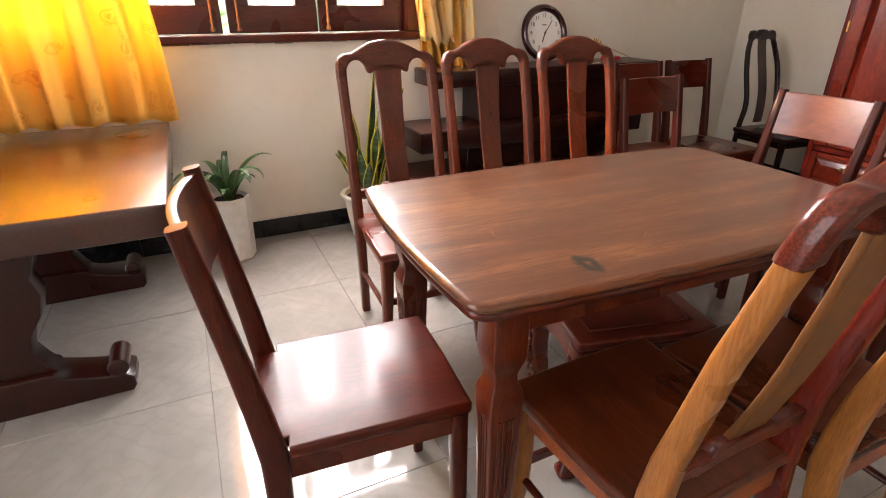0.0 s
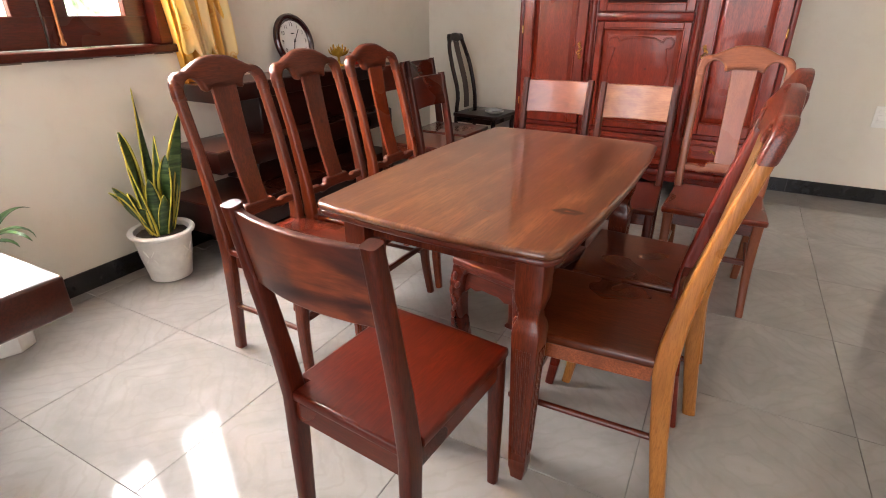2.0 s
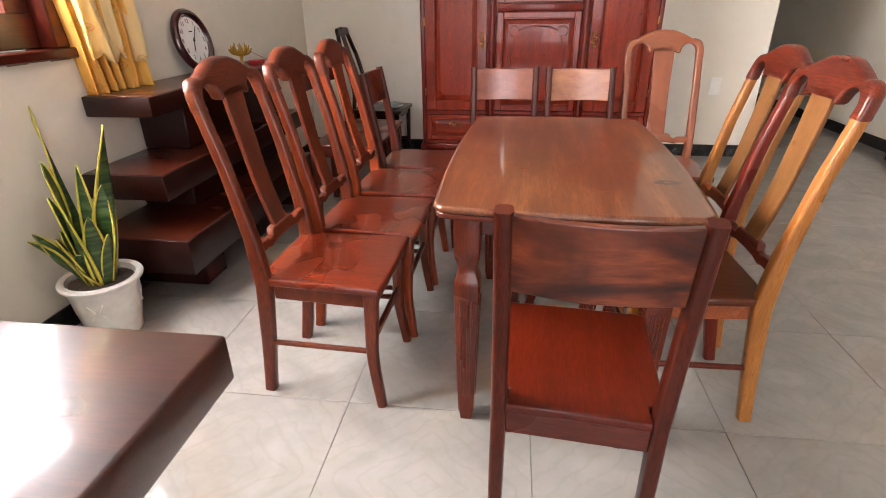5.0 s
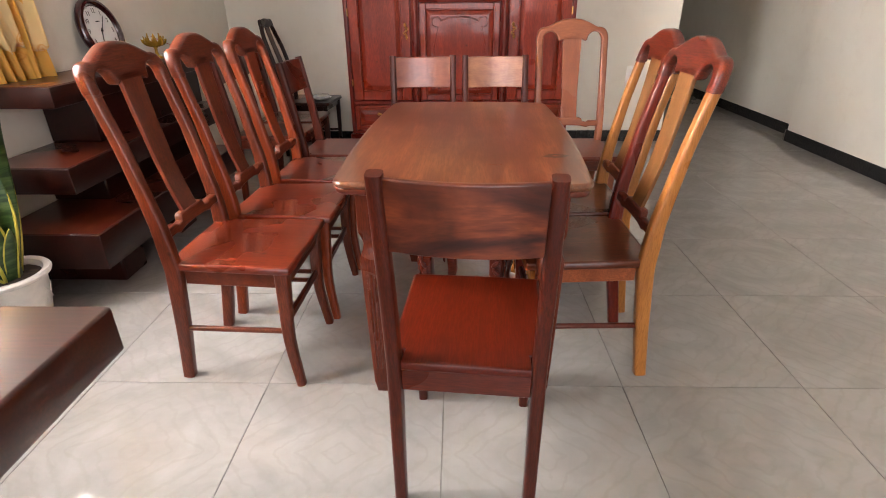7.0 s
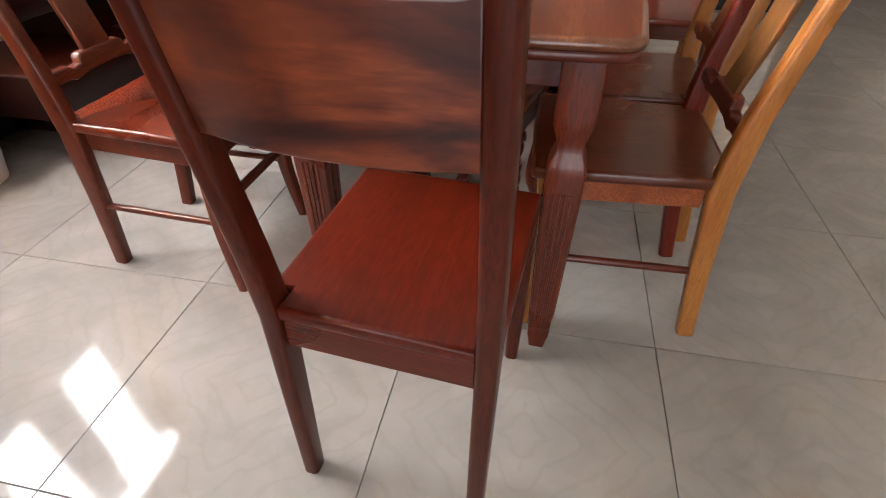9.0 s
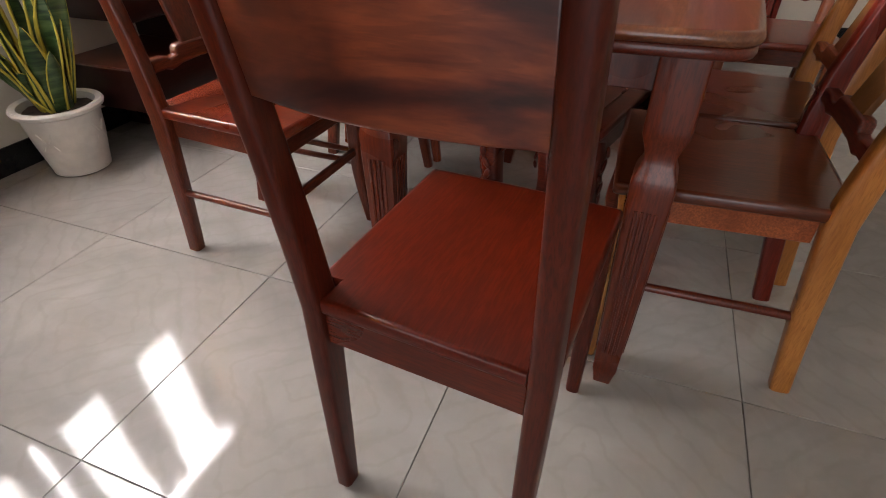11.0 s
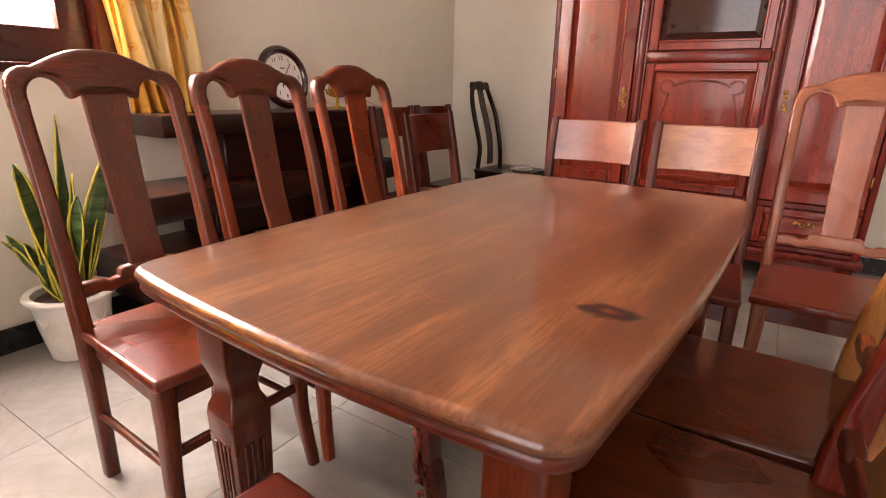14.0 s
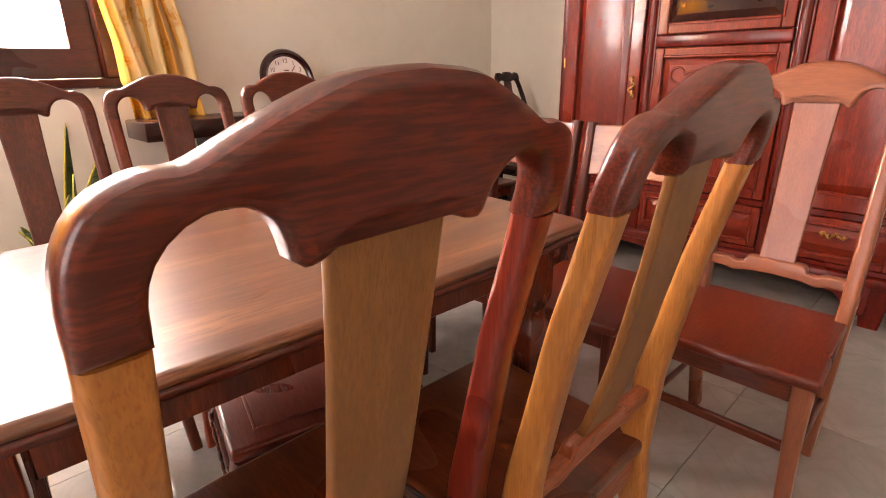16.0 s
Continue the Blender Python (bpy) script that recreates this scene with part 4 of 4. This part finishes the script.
# ---------------------------------------------------------------- cupboard
def cupboard():
    X0, X1, Y0, Y1, Z0, Z1 = -0.06, 1.595, 2.86, 3.54, 0.19, 2.12
    c = thing("cupboard", pose(-0.110, -0.208, 0), "tall glossy dark red wooden cupboard with brass handles", "cupboard")
    part("body", mbox((X0 + 0.02, Y0 + 0.032, Z0 + 0.03), (X1 - 0.02, Y1, Z1), 0.004), W_CUP_D, c)
    part("plinth", mbox((X0 - 0.015, Y0 - 0.02, Z0), (X1 + 0.015, Y1, Z0 + 0.045), 0.012, 2), W_CUP_D, c)
    part("cornice", mbox((X0 - 0.03, Y0 - 0.04, Z1 - 0.03), (X1 + 0.03, Y1, Z1 + 0.06), 0.02, 3), W_CUP_D, c)
    for x in (X0 + 0.07, X1 - 0.07):
        for y in (Y0 + 0.06, Y1 - 0.07):
            part("foot", sweep(bmesh.new(), [(x, y, Z0 + 0.005), (x, y, 0.08), (x, y, 0.0)], [(0.12, 0.10), (0.09, 0.08), (0.07, 0.06)]), W_CUP_D, c)
    bays = [(X0 + 0.03, 0.420), (0.480, 1.060), (1.120, X1 - 0.03)]
    posts = [(X0, X0 + 0.03, 0), (0.420, 0.480, 1), (1.060, 1.120, 1), (X1 - 0.03, X1, 0)]
    for a, b, half in posts:
        part("stile", mbox((a, Y0 + 0.006, Z0 + 0.045), (b, Y0 + 0.034, Z1 - 0.03), 0.006, 2), W_CUP_D, c)
        if half:
            bm = bmesh.new()
            lathe(bm, [(0.020, Z0 + 0.25), (0.024, Z0 + 0.28), (0.018, Z0 + 0.31), (0.022, Z0 + 0.9), (0.020, Z1 - 0.10), (0.024, Z1 - 0.08)], 16, Matrix.Translation(((a + b) / 2, Y0 + 0.010, 0)))
            part("half_column", bm, W_CUP_D, c)

    def framed(name, x0, x1, z0, z1, y, fr, panel, mat_p, shaped=False, parent=None):
        """A frame of stiles and rails round a fielded panel."""
        bm = bmesh.new()
        box(bm, (x0, y, z0), (x0 + fr, y + 0.024, z1), 0.004)
        box(bm, (x1 - fr, y, z0), (x1, y + 0.024, z1), 0.004)
        box(bm, (x0 + fr, y + 0.0012, z0), (x1 - fr, y + 0.0245, z0 + fr), 0.004)
        box(bm, (x0 + fr, y + 0.0012, z1 - fr), (x1 - fr, y + 0.0245, z1), 0.004)
        d = part(name, bm, W_CUP_V, parent or c)
        bm = bmesh.new()
        a0, a1, b0, b1 = x0 + fr - 0.002, x1 - fr + 0.002, z0 + fr - 0.002, z1 - fr + 0.002
        outer = [(a0, y + 0.018, b0), (a1, y + 0.018, b0), (a1, y + 0.018, b1), (a0, y + 0.018, b1)]
        ins = 0.035
        mid = [(a0 + ins, y + 0.006, b0 + ins), (a1 - ins, y + 0.006, b0 + ins), (a1 - ins, y + 0.006, b1 - ins), (a0 + ins, y + 0.006, b1 - ins)]
        vo, vm = [bm.verts.new(p) for p in outer], [bm.verts.new(p) for p in mid]
        for k in range(4):
            bm.faces.new((vo[k], vo[(k + 1) % 4], vm[(k + 1) % 4], vm[k]))
        bm.faces.new(vm)
        part("panel", bm, mat_p, d, angle=5)
        bm = bmesh.new()
        for lo, hi in (((x0 + fr - 0.012, z0 + fr - 0.012), (x0 + fr, z1 - fr + 0.012)), ((x1 - fr, z0 + fr - 0.012), (x1 - fr + 0.012, z1 - fr + 0.012)),
                       ((x0 + fr, z0 + fr - 0.012), (x1 - fr, z0 + fr)), ((x0 + fr, z1 - fr), (x1 - fr, z1 - fr + 0.012))):
            box(bm, (lo[0], y - 0.006, lo[1]), (hi[0], y + 0.004, hi[1]), 0.003)
        part("moulding", bm, W_CUP_V, d)
        return d

    def scroll_handle(x, y, z, parent, upright=True):
        bm = bmesh.new()
        sz = 1 if upright else 0.9
        pts = []
        for k in range(40):
            t = k / 39
            pts.append((x + 0.017 * math.sin(t * 12.6) * (1 - 0.4 * abs(2 * t - 1)), y - 0.008 - 0.008 * math.sin(t * 3.14), z - 0.055 + 0.11 * t))
        if not upright:
            pts = [(x + (p[2] - z) * sz, p[1], z + (p[0] - x) * 0.8) for p in pts]
        for a, b in zip(pts, pts[1:]):
            rod(bm, a, b, 0.0045, 6)
        for k in range(5):
            t = (k - 2) * 0.02
            q = (x + (0 if upright else t), y - 0.012, z + (t if upright else 0))
            bmesh.ops.create_icosphere(bm, subdivisions=1, radius=0.009, matrix=Matrix.Translation(q))
        part("handle", bm, BRASS, parent, "openwork brass scroll handle", 180)

    for k, (a, b) in enumerate(bays):
        part("rail", mbox((a, Y0 + 0.008, 0.455), (b, Y0 + 0.034, 0.485), 0.004), W_CUP_D, c)
        part("rail", mbox((a, Y0 + 0.008, Z0 + 0.046), (b, Y0 + 0.034, Z0 + 0.07), 0.004), W_CUP_D, c)
        # drawer below
        if k != 1:
            dr = framed("drawer", a + 0.004, b - 0.004, Z0 + 0.074, 0.452, Y0 - 0.002, 0.035, None, W_CUP_H)
            scroll_handle((a + b) / 2, Y0 - 0.002, 0.386, dr, False)
            d = framed("door", a + 0.004, b - 0.004, 0.489, Z1 - 0.04, Y0 - 0.004, 0.075, None, W_CUP_V)
            scroll_handle(b - 0.035 if k == 0 else a + 0.035, Y0 - 0.004, 0.975, d)
            hx = a + 0.002 if k == 0 else b - 0.002
            for hz in (0.62, 1.1, 1.6):
                part("hinge", rod(bmesh.new(), (hx, Y0 - 0.006, hz - 0.025), (hx, Y0 - 0.006, hz + 0.025), 0.005, 8), BRASS, d)
        else:
            framed("drawer", a + 0.004, b - 0.004, Z0 + 0.074, 0.452, Y0 - 0.002, 0.035, None, W_CUP_H)
            low = framed("lower_panel", a + 0.004, b - 0.004, 0.489, 1.155, Y0 - 0.004, 0.045, None, W_CUP_V)
            # carved shield with ears
            w2, zb, zt = (b - a) / 2 - 0.10, 0.56, 1.055
            cx = (a + b) / 2
            half = [(0, zt + 0.012), (w2 * 0.4, zt + 0.006), (w2 * 0.72, zt - 0.018)]
            for q in range(9):
                an = radians(150 - 32 * q)
                half.append((w2 * 0.88 + 0.034 * math.cos(an), zt - 0.022 + 0.034 * math.sin(an)))
            half += [(w2 * 0.90, zt - 0.12), (w2 * 1.0, zt - 0.20), (w2 * 0.93, zt - 0.28), (w2 * 1.0, zb + 0.06), (w2 * 0.8, zb), (0, zb + 0.01)]
            ol = half + [(-x, z) for x, z in half[1:-1]][::-1]
            ring = [(cx + u, Y0 - 0.0005, v) for u, v in ol]
            part("carved_shield", sweep(bmesh.new(), ring + ring[:2], (0.008, 0.010), (0, 1, 0), 0.003), W_CUP_V, low, angle=40)
            part("rail", mbox((a, Y0 - 0.008, 1.158), (b, Y0 + 0.034, 1.212), 0.008, 2), W_CUP_D, c)
            up = framed("upper_panel", a + 0.004, b - 0.004, 1.216, Z1 - 0.04, Y0 - 0.004, 0.05, None, LENS_GLASS)
    # shaped skirt under the plinth
    half = [(0, 0.165), (0.12, 0.16), (0.2, 0.135), (0.28, 0.15), (0.5, 0.155), (0.62, 0.13), (0.68, 0.06), (0.74, 0.06), (0.74, 0.196), (0, 0.196)]
    cx = (X0 + X1) / 2
    part("skirt", plate(bmesh.new(), half + [(-x, z) for x, z in half[1:-1]][::-1], 0.02, lambda u, v, w: (cx + u, Y0 + 0.02 + w, v), 0.004), W_CUP_D, c, angle=50)


cupboard()


# ---------------------------------------------------------------- tiered slab shelf by the wall
def slab_shelf():
    c = thing("slab_shelf", pose(0, 0, 0), "dark purplish stepped shelf of thick wooden slabs", "shelf")
    w = LEFT + 0.02
    rng = random.Random(9)

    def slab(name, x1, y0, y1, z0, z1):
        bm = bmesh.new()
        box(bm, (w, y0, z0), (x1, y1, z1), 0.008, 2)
        top = part(name, bm, W_SLAB_SHADED, c)
        # separate top sheet carries the lighter, lit tone; the box keeps the shaded one
        part("slab_face", mbox((w + 0.010, y0 + 0.010, z1 - 0.002), (x1 - 0.010, y1 - 0.010, z1 + 0.0015), 0.001), W_SLAB_LIT, top, "polished slab top, coloured lighter for the light falling on it")
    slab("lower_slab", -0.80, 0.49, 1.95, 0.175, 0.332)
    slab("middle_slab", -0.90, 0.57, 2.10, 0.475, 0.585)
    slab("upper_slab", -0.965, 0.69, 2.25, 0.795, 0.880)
    part("spacer", mbox((w, 1.00, 0.5865), (-1.03, 2.08, 0.794), 0.006), W_SLAB_SHADED, c)
    part("spacer", mbox((w, 0.90, 0.3335), (-1.00, 1.92, 0.474), 0.006), W_SLAB_SHADED, c)
    for y in (0.80, 1.35, 1.9):
        part("foot", mbox((w, y - 0.09, 0.0), (-0.90, y + 0.09, 0.1745), 0.008), W_BENCH_D, c)


slab_shelf()


# ---------------------------------------------------------------- clock leaning on the upper slab
def clock():
    tilt = pose(LEFT + 0.085, 1.545, 0.8825, 0, -12, 0) @ pose(0, 0, 0.165)
    c = thing("wall_clock", tilt @ pose(0, 0, 0, 90, 0, 90) @ Matrix.Scale(1.14, 4), "round dark red clock with a white dial, leaning on the wall", "clock")
    # local: x to the dial's right, y up, z out of the dial
    part("rim", lathe(bmesh.new(), [(0.100, -0.018), (0.135, -0.018), (0.144, -0.006), (0.143, 0.006), (0.134, 0.016), (0.122, 0.018), (0.113, 0.010), (0.110, 0.002), (0.100, 0.0)], 48), CLOCK_RIM, c)
    part("dial", lathe(bmesh.new(), [(0.113, -0.004), (0.113, 0.0015), (0.001, 0.0015)], 48), CLOCK_FACE, c)
    for k in range(12):
        n = 12 if k == 0 else k
        cu = bpy.data.curves.new("numeral", 'FONT')
        cu.body, cu.size, cu.align_x, cu.align_y, cu.extrude = str(n), 0.028, 'CENTER', 'CENTER', 0.0004
        tmp = bpy.data.objects.new("numeral", cu)
        scene.collection.objects.link(tmp)
        dg = bpy.context.evaluated_depsgraph_get()
        me = bpy.data.meshes.new_from_object(tmp.evaluated_get(dg))
        bpy.data.objects.remove(tmp)
        me.materials.clear()
        me.materials.append(INK)
        o = new("numeral", me)
        a = radians(90 - 30 * k)
        o.matrix_basis = pose(0.086 * math.cos(a), 0.086 * math.sin(a), 0.0024)
        o.parent = c
    bm = bmesh.new()
    for k in range(60):
        a = radians(6 * k)
        box(bm, (0.1035, -0.0006, 0.0016), (0.1035 + (0.007 if k % 5 == 0 else 0.004), 0.0006, 0.0022), 0, m=Matrix.Rotation(a, 4, 'Z'))
    part("minute_marks", bm, INK, c)
    for nm, ang, ln, wd, z in (("hour_pointer", 203, 0.052, 0.006, 0.004), ("minute_pointer", 38, 0.078, 0.004, 0.0055)):
        bm = bmesh.new()
        box(bm, (-wd / 2, -0.012, z - 0.0005), (wd / 2, ln, z + 0.0005), 0, m=Matrix.Rotation(radians(-ang), 4, 'Z'))
        part(nm, bm, INK, c)
    part("hub", lathe(bmesh.new(), [(0.005, 0.002), (0.005, 0.008), (0.001, 0.009)], 12), INK, c)
    # two bars of maker's lettering
    bm = bmesh.new()
    box(bm, (-0.014, 0.038, 0.0016), (0.014, 0.043, 0.0021), 0)
    part("lettering_bar", bm, INK, c)


clock()


def lotus():
    """Amber glass lotus on a foot, with its red stand."""
    x, y, z = LEFT + 0.17, 1.82, 0.8822
    c = thing("lotus_ornament", pose(x, y, z), "amber glass lotus ornament on a small foot", "ornament")
    part("foot", lathe(bmesh.new(), [(0.03, 0), (0.03, 0.006), (0.010, 0.016), (0.008, 0.05), (0.016, 0.062), (0.02, 0.066)], 18), AMBER, c)
    for ringi, (n, r, lift) in enumerate(((9, 0.062, 0.9), (8, 0.048, 1.25), (6, 0.03, 1.6))):
        for k in range(n):
            a = 2 * math.pi * (k + 0.5 * ringi) / n
            bm = bmesh.new()
            prev = None
            for i in range(7):
                t = i / 6
                wd = 0.017 * math.sin(math.pi * (0.12 + 0.86 * t)) * (1 - 0.15 * ringi)
                rr, zz = 0.008 + r * math.sin(t * 1.35), 0.062 + 0.045 * lift * t * t
                row = []
                for u in (-1, 0, 1):
                    p = Vector((rr - 0.006 * (1 - abs(u)), u * wd, zz))
                    row.append(bm.verts.new(Matrix.Rotation(a, 3, 'Z') @ p))
                if prev:
                    for q in range(2):
                        bm.faces.new((prev[q], prev[q + 1], row[q + 1], row[q]))
                prev = row
            o = part("petal", bm, AMBER, c, angle=180)
            o.modifiers.new("thickness", 'SOLIDIFY').thickness = 0.002
    s = tagged(part("incense_box", mbox((x - 0.01, y + 0.09, z), (x + 0.05, y + 0.20, z + 0.025), 0.004), RED_PLASTIC), "small flat red lacquer box on the slab", "box")
    rodm = part("incense_stick", rod(bmesh.new(), (x - 0.03, y + 0.03, z + 0.115), (x + 0.02, y + 0.33, z + 0.004), 0.002, 6), RED_PLASTIC)
    tagged(rodm, "thin red stick leaning against the lotus", "stick")


lotus()


# ---------------------------------------------------------------- heavy trestle table under the curtain
def heavy_table():
    c = thing("trestle_table", pose(0, 0, 0), "heavy dark wooden table with a thick plank top", "table")
    x0, x1, y0, y1 = LEFT + 0.022, 0.015, -1.80, -0.600
    part("plank_top", mbox((x0, y0, 0.588), (x1, y1, 0.685), 0.008, 3), W_BENCH, c, "thick glossy reddish plank")
    for x in (-0.185, -0.98):
        ym = (y0 + y1) / 2
        half = [(0.0, 0.0), (0.36, 0.0), (0.375, 0.02), (0.375, 0.055), (0.35, 0.075), (0.28, 0.085), (0.22, 0.10), (0.17, 0.115), (0.16, 0.13), (0.0, 0.135)]
        foot = part("foot_beam", plate(bmesh.new(), half + [(-a, b) for a, b in half[1:-1]][::-1], 0.13, lambda u, v, w: (x + w, ym + u, v), 0.008), W_BENCH_D, c, angle=40)
        for s in (-1, 1):
            part("scroll", lathe(bmesh.new(), [(0.026, 0), (0.032, 0.004), (0.032, 0.126), (0.026, 0.13)], 18, Matrix.Translation((x - 0.065, ym + s * 0.335, 0.100)) @ Matrix.Rotation(radians(90), 4, 'Y')), W_BENCH_D, foot)
        half = [(0.17, 0.125), (0.15, 0.16), (0.125, 0.21), (0.14, 0.27), (0.18, 0.33), (0.20, 0.40), (0.185, 0.46), (0.21, 0.51), (0.24, 0.588)]
        part("pedestal", plate(bmesh.new(), half + [(-a, b) for a, b in half[::-1]], 0.085, lambda u, v, w: (x + w, ym + u, v), 0.008), W_BENCH_D, c, angle=40)
    part("stretcher", mbox((-0.94, (y0 + y1) / 2 - 0.03, 0.30), (-0.225, (y0 + y1) / 2 + 0.03, 0.40), 0.006), W_BENCH_D, c)


heavy_table()


# ---------------------------------------------------------------- plants
def strap(bm, base, ang, lean, length, width, curl, fold, edge=None, twist=0.0):
    """One strap leaf; returns its margin strips when edge is a bmesh."""
    n = 14
    prev = None
    pe = None
    d = Vector((math.cos(ang), math.sin(ang), 0))
    side = Vector((-d.y, d.x, 0))
    p = Vector(base)
    th = lean
    for i in range(n + 1):
        t = i / n
        th = lean + curl * t * t
        step = Vector((d.x * math.sin(th), d.y * math.sin(th), math.cos(th))) * (length / n)
        nrm = Vector((-d.x * math.cos(th), -d.y * math.cos(th), math.sin(th)))
        w = width * (math.sin(math.pi * min(1, (0.22 + 0.78 * t))) ** 0.7 if t < 0.98 else 0.02)
        a = twist * t
        sd = side * math.cos(a) + nrm * math.sin(a)
        row = [bm.verts.new(p + sd * w * u + nrm * fold * w * (abs(u))) for u in (-1, -0.5, 0, 0.5, 1)]
        if prev:
            for q in range(4):
                bm.faces.new((prev[q], prev[q + 1], row[q + 1], row[q]))
        prev = row
        if edge is not None:
            er = [[edge.verts.new(p + sd * w * u + nrm * (fold * w * abs(u) + 0.0012)) for u in us] for us in ((-1.10, -0.80), (0.80, 1.10))]
            if pe:
                for a1, b1 in zip(pe, er):
                    edge.faces.new((a1[0], a1[1], b1[1], b1[0]))
            pe = er
        p = p + step


def snake_plant():
    x, y = LEFT + 0.205, 0.318
    c = thing("potted_plant", pose(x, y, 0) @ Matrix.Scale(1.10, 4), "snake plant with yellow-edged leaves in a white pot", "plant")
    part("pot", lathe(bmesh.new(), [(0.080, 0), (0.088, 0.004), (0.092, 0.03), (0.108, 0.12), (0.116, 0.19), (0.119, 0.205), (0.134, 0.214), (0.137, 0.224), (0.132, 0.232), (0.112, 0.228), (0.108, 0.205), (0.10, 0.195)], 32), CERAMIC, c, "white ceramic pot with a flared rim")
    for k in range(4):
        bm = bmesh.new()
        a = radians(20 + 90 * k)
        for q in (-1, 1):
            for h in (0, 1):
                mm = Matrix.Rotation(a, 4, 'Z') @ Matrix.Translation((0.1045 + 0.007 * h, q * 0.015, 0.12 + 0.03 * h)) @ Matrix.Rotation(q * (0.6 if h == 0 else -0.6), 4, 'X')
                box(bm, (-0.002, -0.002, -0.018), (0.003, 0.002, 0.018), 0.001, m=mm)
        part("relief", bm, CERAMIC, c)
    bm = lathe(bmesh.new(), [(0.108, 0.19), (0.106, 0.207), (0.05, 0.213), (0.001, 0.212)], 24)
    for v in bm.verts:
        v.co.z += 0.006 * noise.noise(v.co * 60)
    part("soil", bm, SOIL, c)
    rng = random.Random(21)
    # heights of the tall leaves, then a skirt of short ones
    spec = [(2.55, 0.30, 0.64, 0.019, 0.0), (-1.57, 0.06, 0.47, 0.034, 0.05), (1.57, 0.30, 0.55, 0.027, 0.02), (0.6, 0.10, 0.36, 0.030, 0.05), (-2.4, 0.05, 0.34, 0.030, 0.1), (2.0, 0.14, 0.42, 0.028, 0.0), (-0.6, 0.12, 0.28, 0.028, 0.1)]
    spec += [(rng.uniform(-3, 3), rng.uniform(0.05, 0.28), rng.uniform(0.14, 0.26), rng.uniform(0.022, 0.030), rng.uniform(0, 0.3)) for _ in range(5)]
    spec += [(rng.uniform(-3, 3), rng.uniform(0.20, 0.40), rng.uniform(0.20, 0.32), rng.uniform(0.018, 0.024), rng.uniform(-0.2, 0.5)) for _ in range(5)]
    for a, lean, ln, wd, curl in spec:
        bm, ed = bmesh.new(), bmesh.new()
        strap(bm, (0.045 * math.cos(a), 0.045 * math.sin(a), 0.20), a, lean, ln, wd * 1.22, curl, 0.35, ed, rng.uniform(-2.4, 2.4))
        lf = part("leaf", bm, SNAKE, c, angle=180)
        lf.modifiers.new("thickness", 'SOLIDIFY').thickness = 0.003
        eo = part("leaf_margin", ed, SNAKE_EDGE, lf, "yellow leaf margin", 180)
        eo.modifiers.new("thickness", 'SOLIDIFY').thickness = 0.005


snake_plant()


def small_plant():
    x, y = LEFT + 0.20, -0.40
    c = thing("potted_plant", pose(x, y, 0) @ Matrix.Scale(1.10, 4), "green strap-leaved plant in a tall white faceted pot", "plant")
    part("pot", lathe(bmesh.new(), [(0.074, 0), (0.080, 0.006), (0.088, 0.29), (0.090, 0.300), (0.082, 0.302), (0.078, 0.285), (0.07, 0.28)], 8), CERAMIC, c, "tall white faceted ceramic pot", 20)
    part("soil", lathe(bmesh.new(), [(0.076, 0.27), (0.076, 0.284), (0.001, 0.288)], 16), SOIL, c)
    rng = random.Random(8)
    for k in range(13):
        a = 2.4 * k + rng.uniform(-0.3, 0.3)
        bm = bmesh.new()
        strap(bm, (0.018 * math.cos(a), 0.018 * math.sin(a), 0.28 + 0.004 * k), a, rng.uniform(0.15, 0.6), rng.uniform(0.17, 0.31), rng.uniform(0.015, 0.023), rng.uniform(1.6, 3.0), 0.3)
        lf = part("leaf", bm, LEAF, c, angle=180)
        lf.modifiers.new("thickness", 'SOLIDIFY').thickness = 0.0015


small_plant()

# ---------------------------------------------------------------- floor of polished tiles, 0.6 m
floor = tagged(part("floor", mbox((LEFT - T, FRONT - T, -0.12), (RIGHT + 0.45, 8.4, -0.003), 0), GROUT), "glossy pale veined porcelain floor tiles", "floor", kind="structure")
tile_mesh = None
for i in range(-3, 7):
    for j in range(-7, 14):
        if i < 3 and j > 6 or j > 5 and i < 4:
            continue
        if tile_mesh is None:
            bm = bmesh.new()
            box(bm, (-0.2990, -0.2990, -0.009), (0.2990, 0.2990, 0.0), 0.0008)
            first = part("floor_tile", bm, TILE, floor)
            tile_mesh = first.data
            ob = first
        else:
            ob = new("floor_tile", tile_mesh)
            ob.parent = floor
        ob.matrix_basis = pose(0.6 * i + 0.3, 0.6 * j + 0.3, 0)
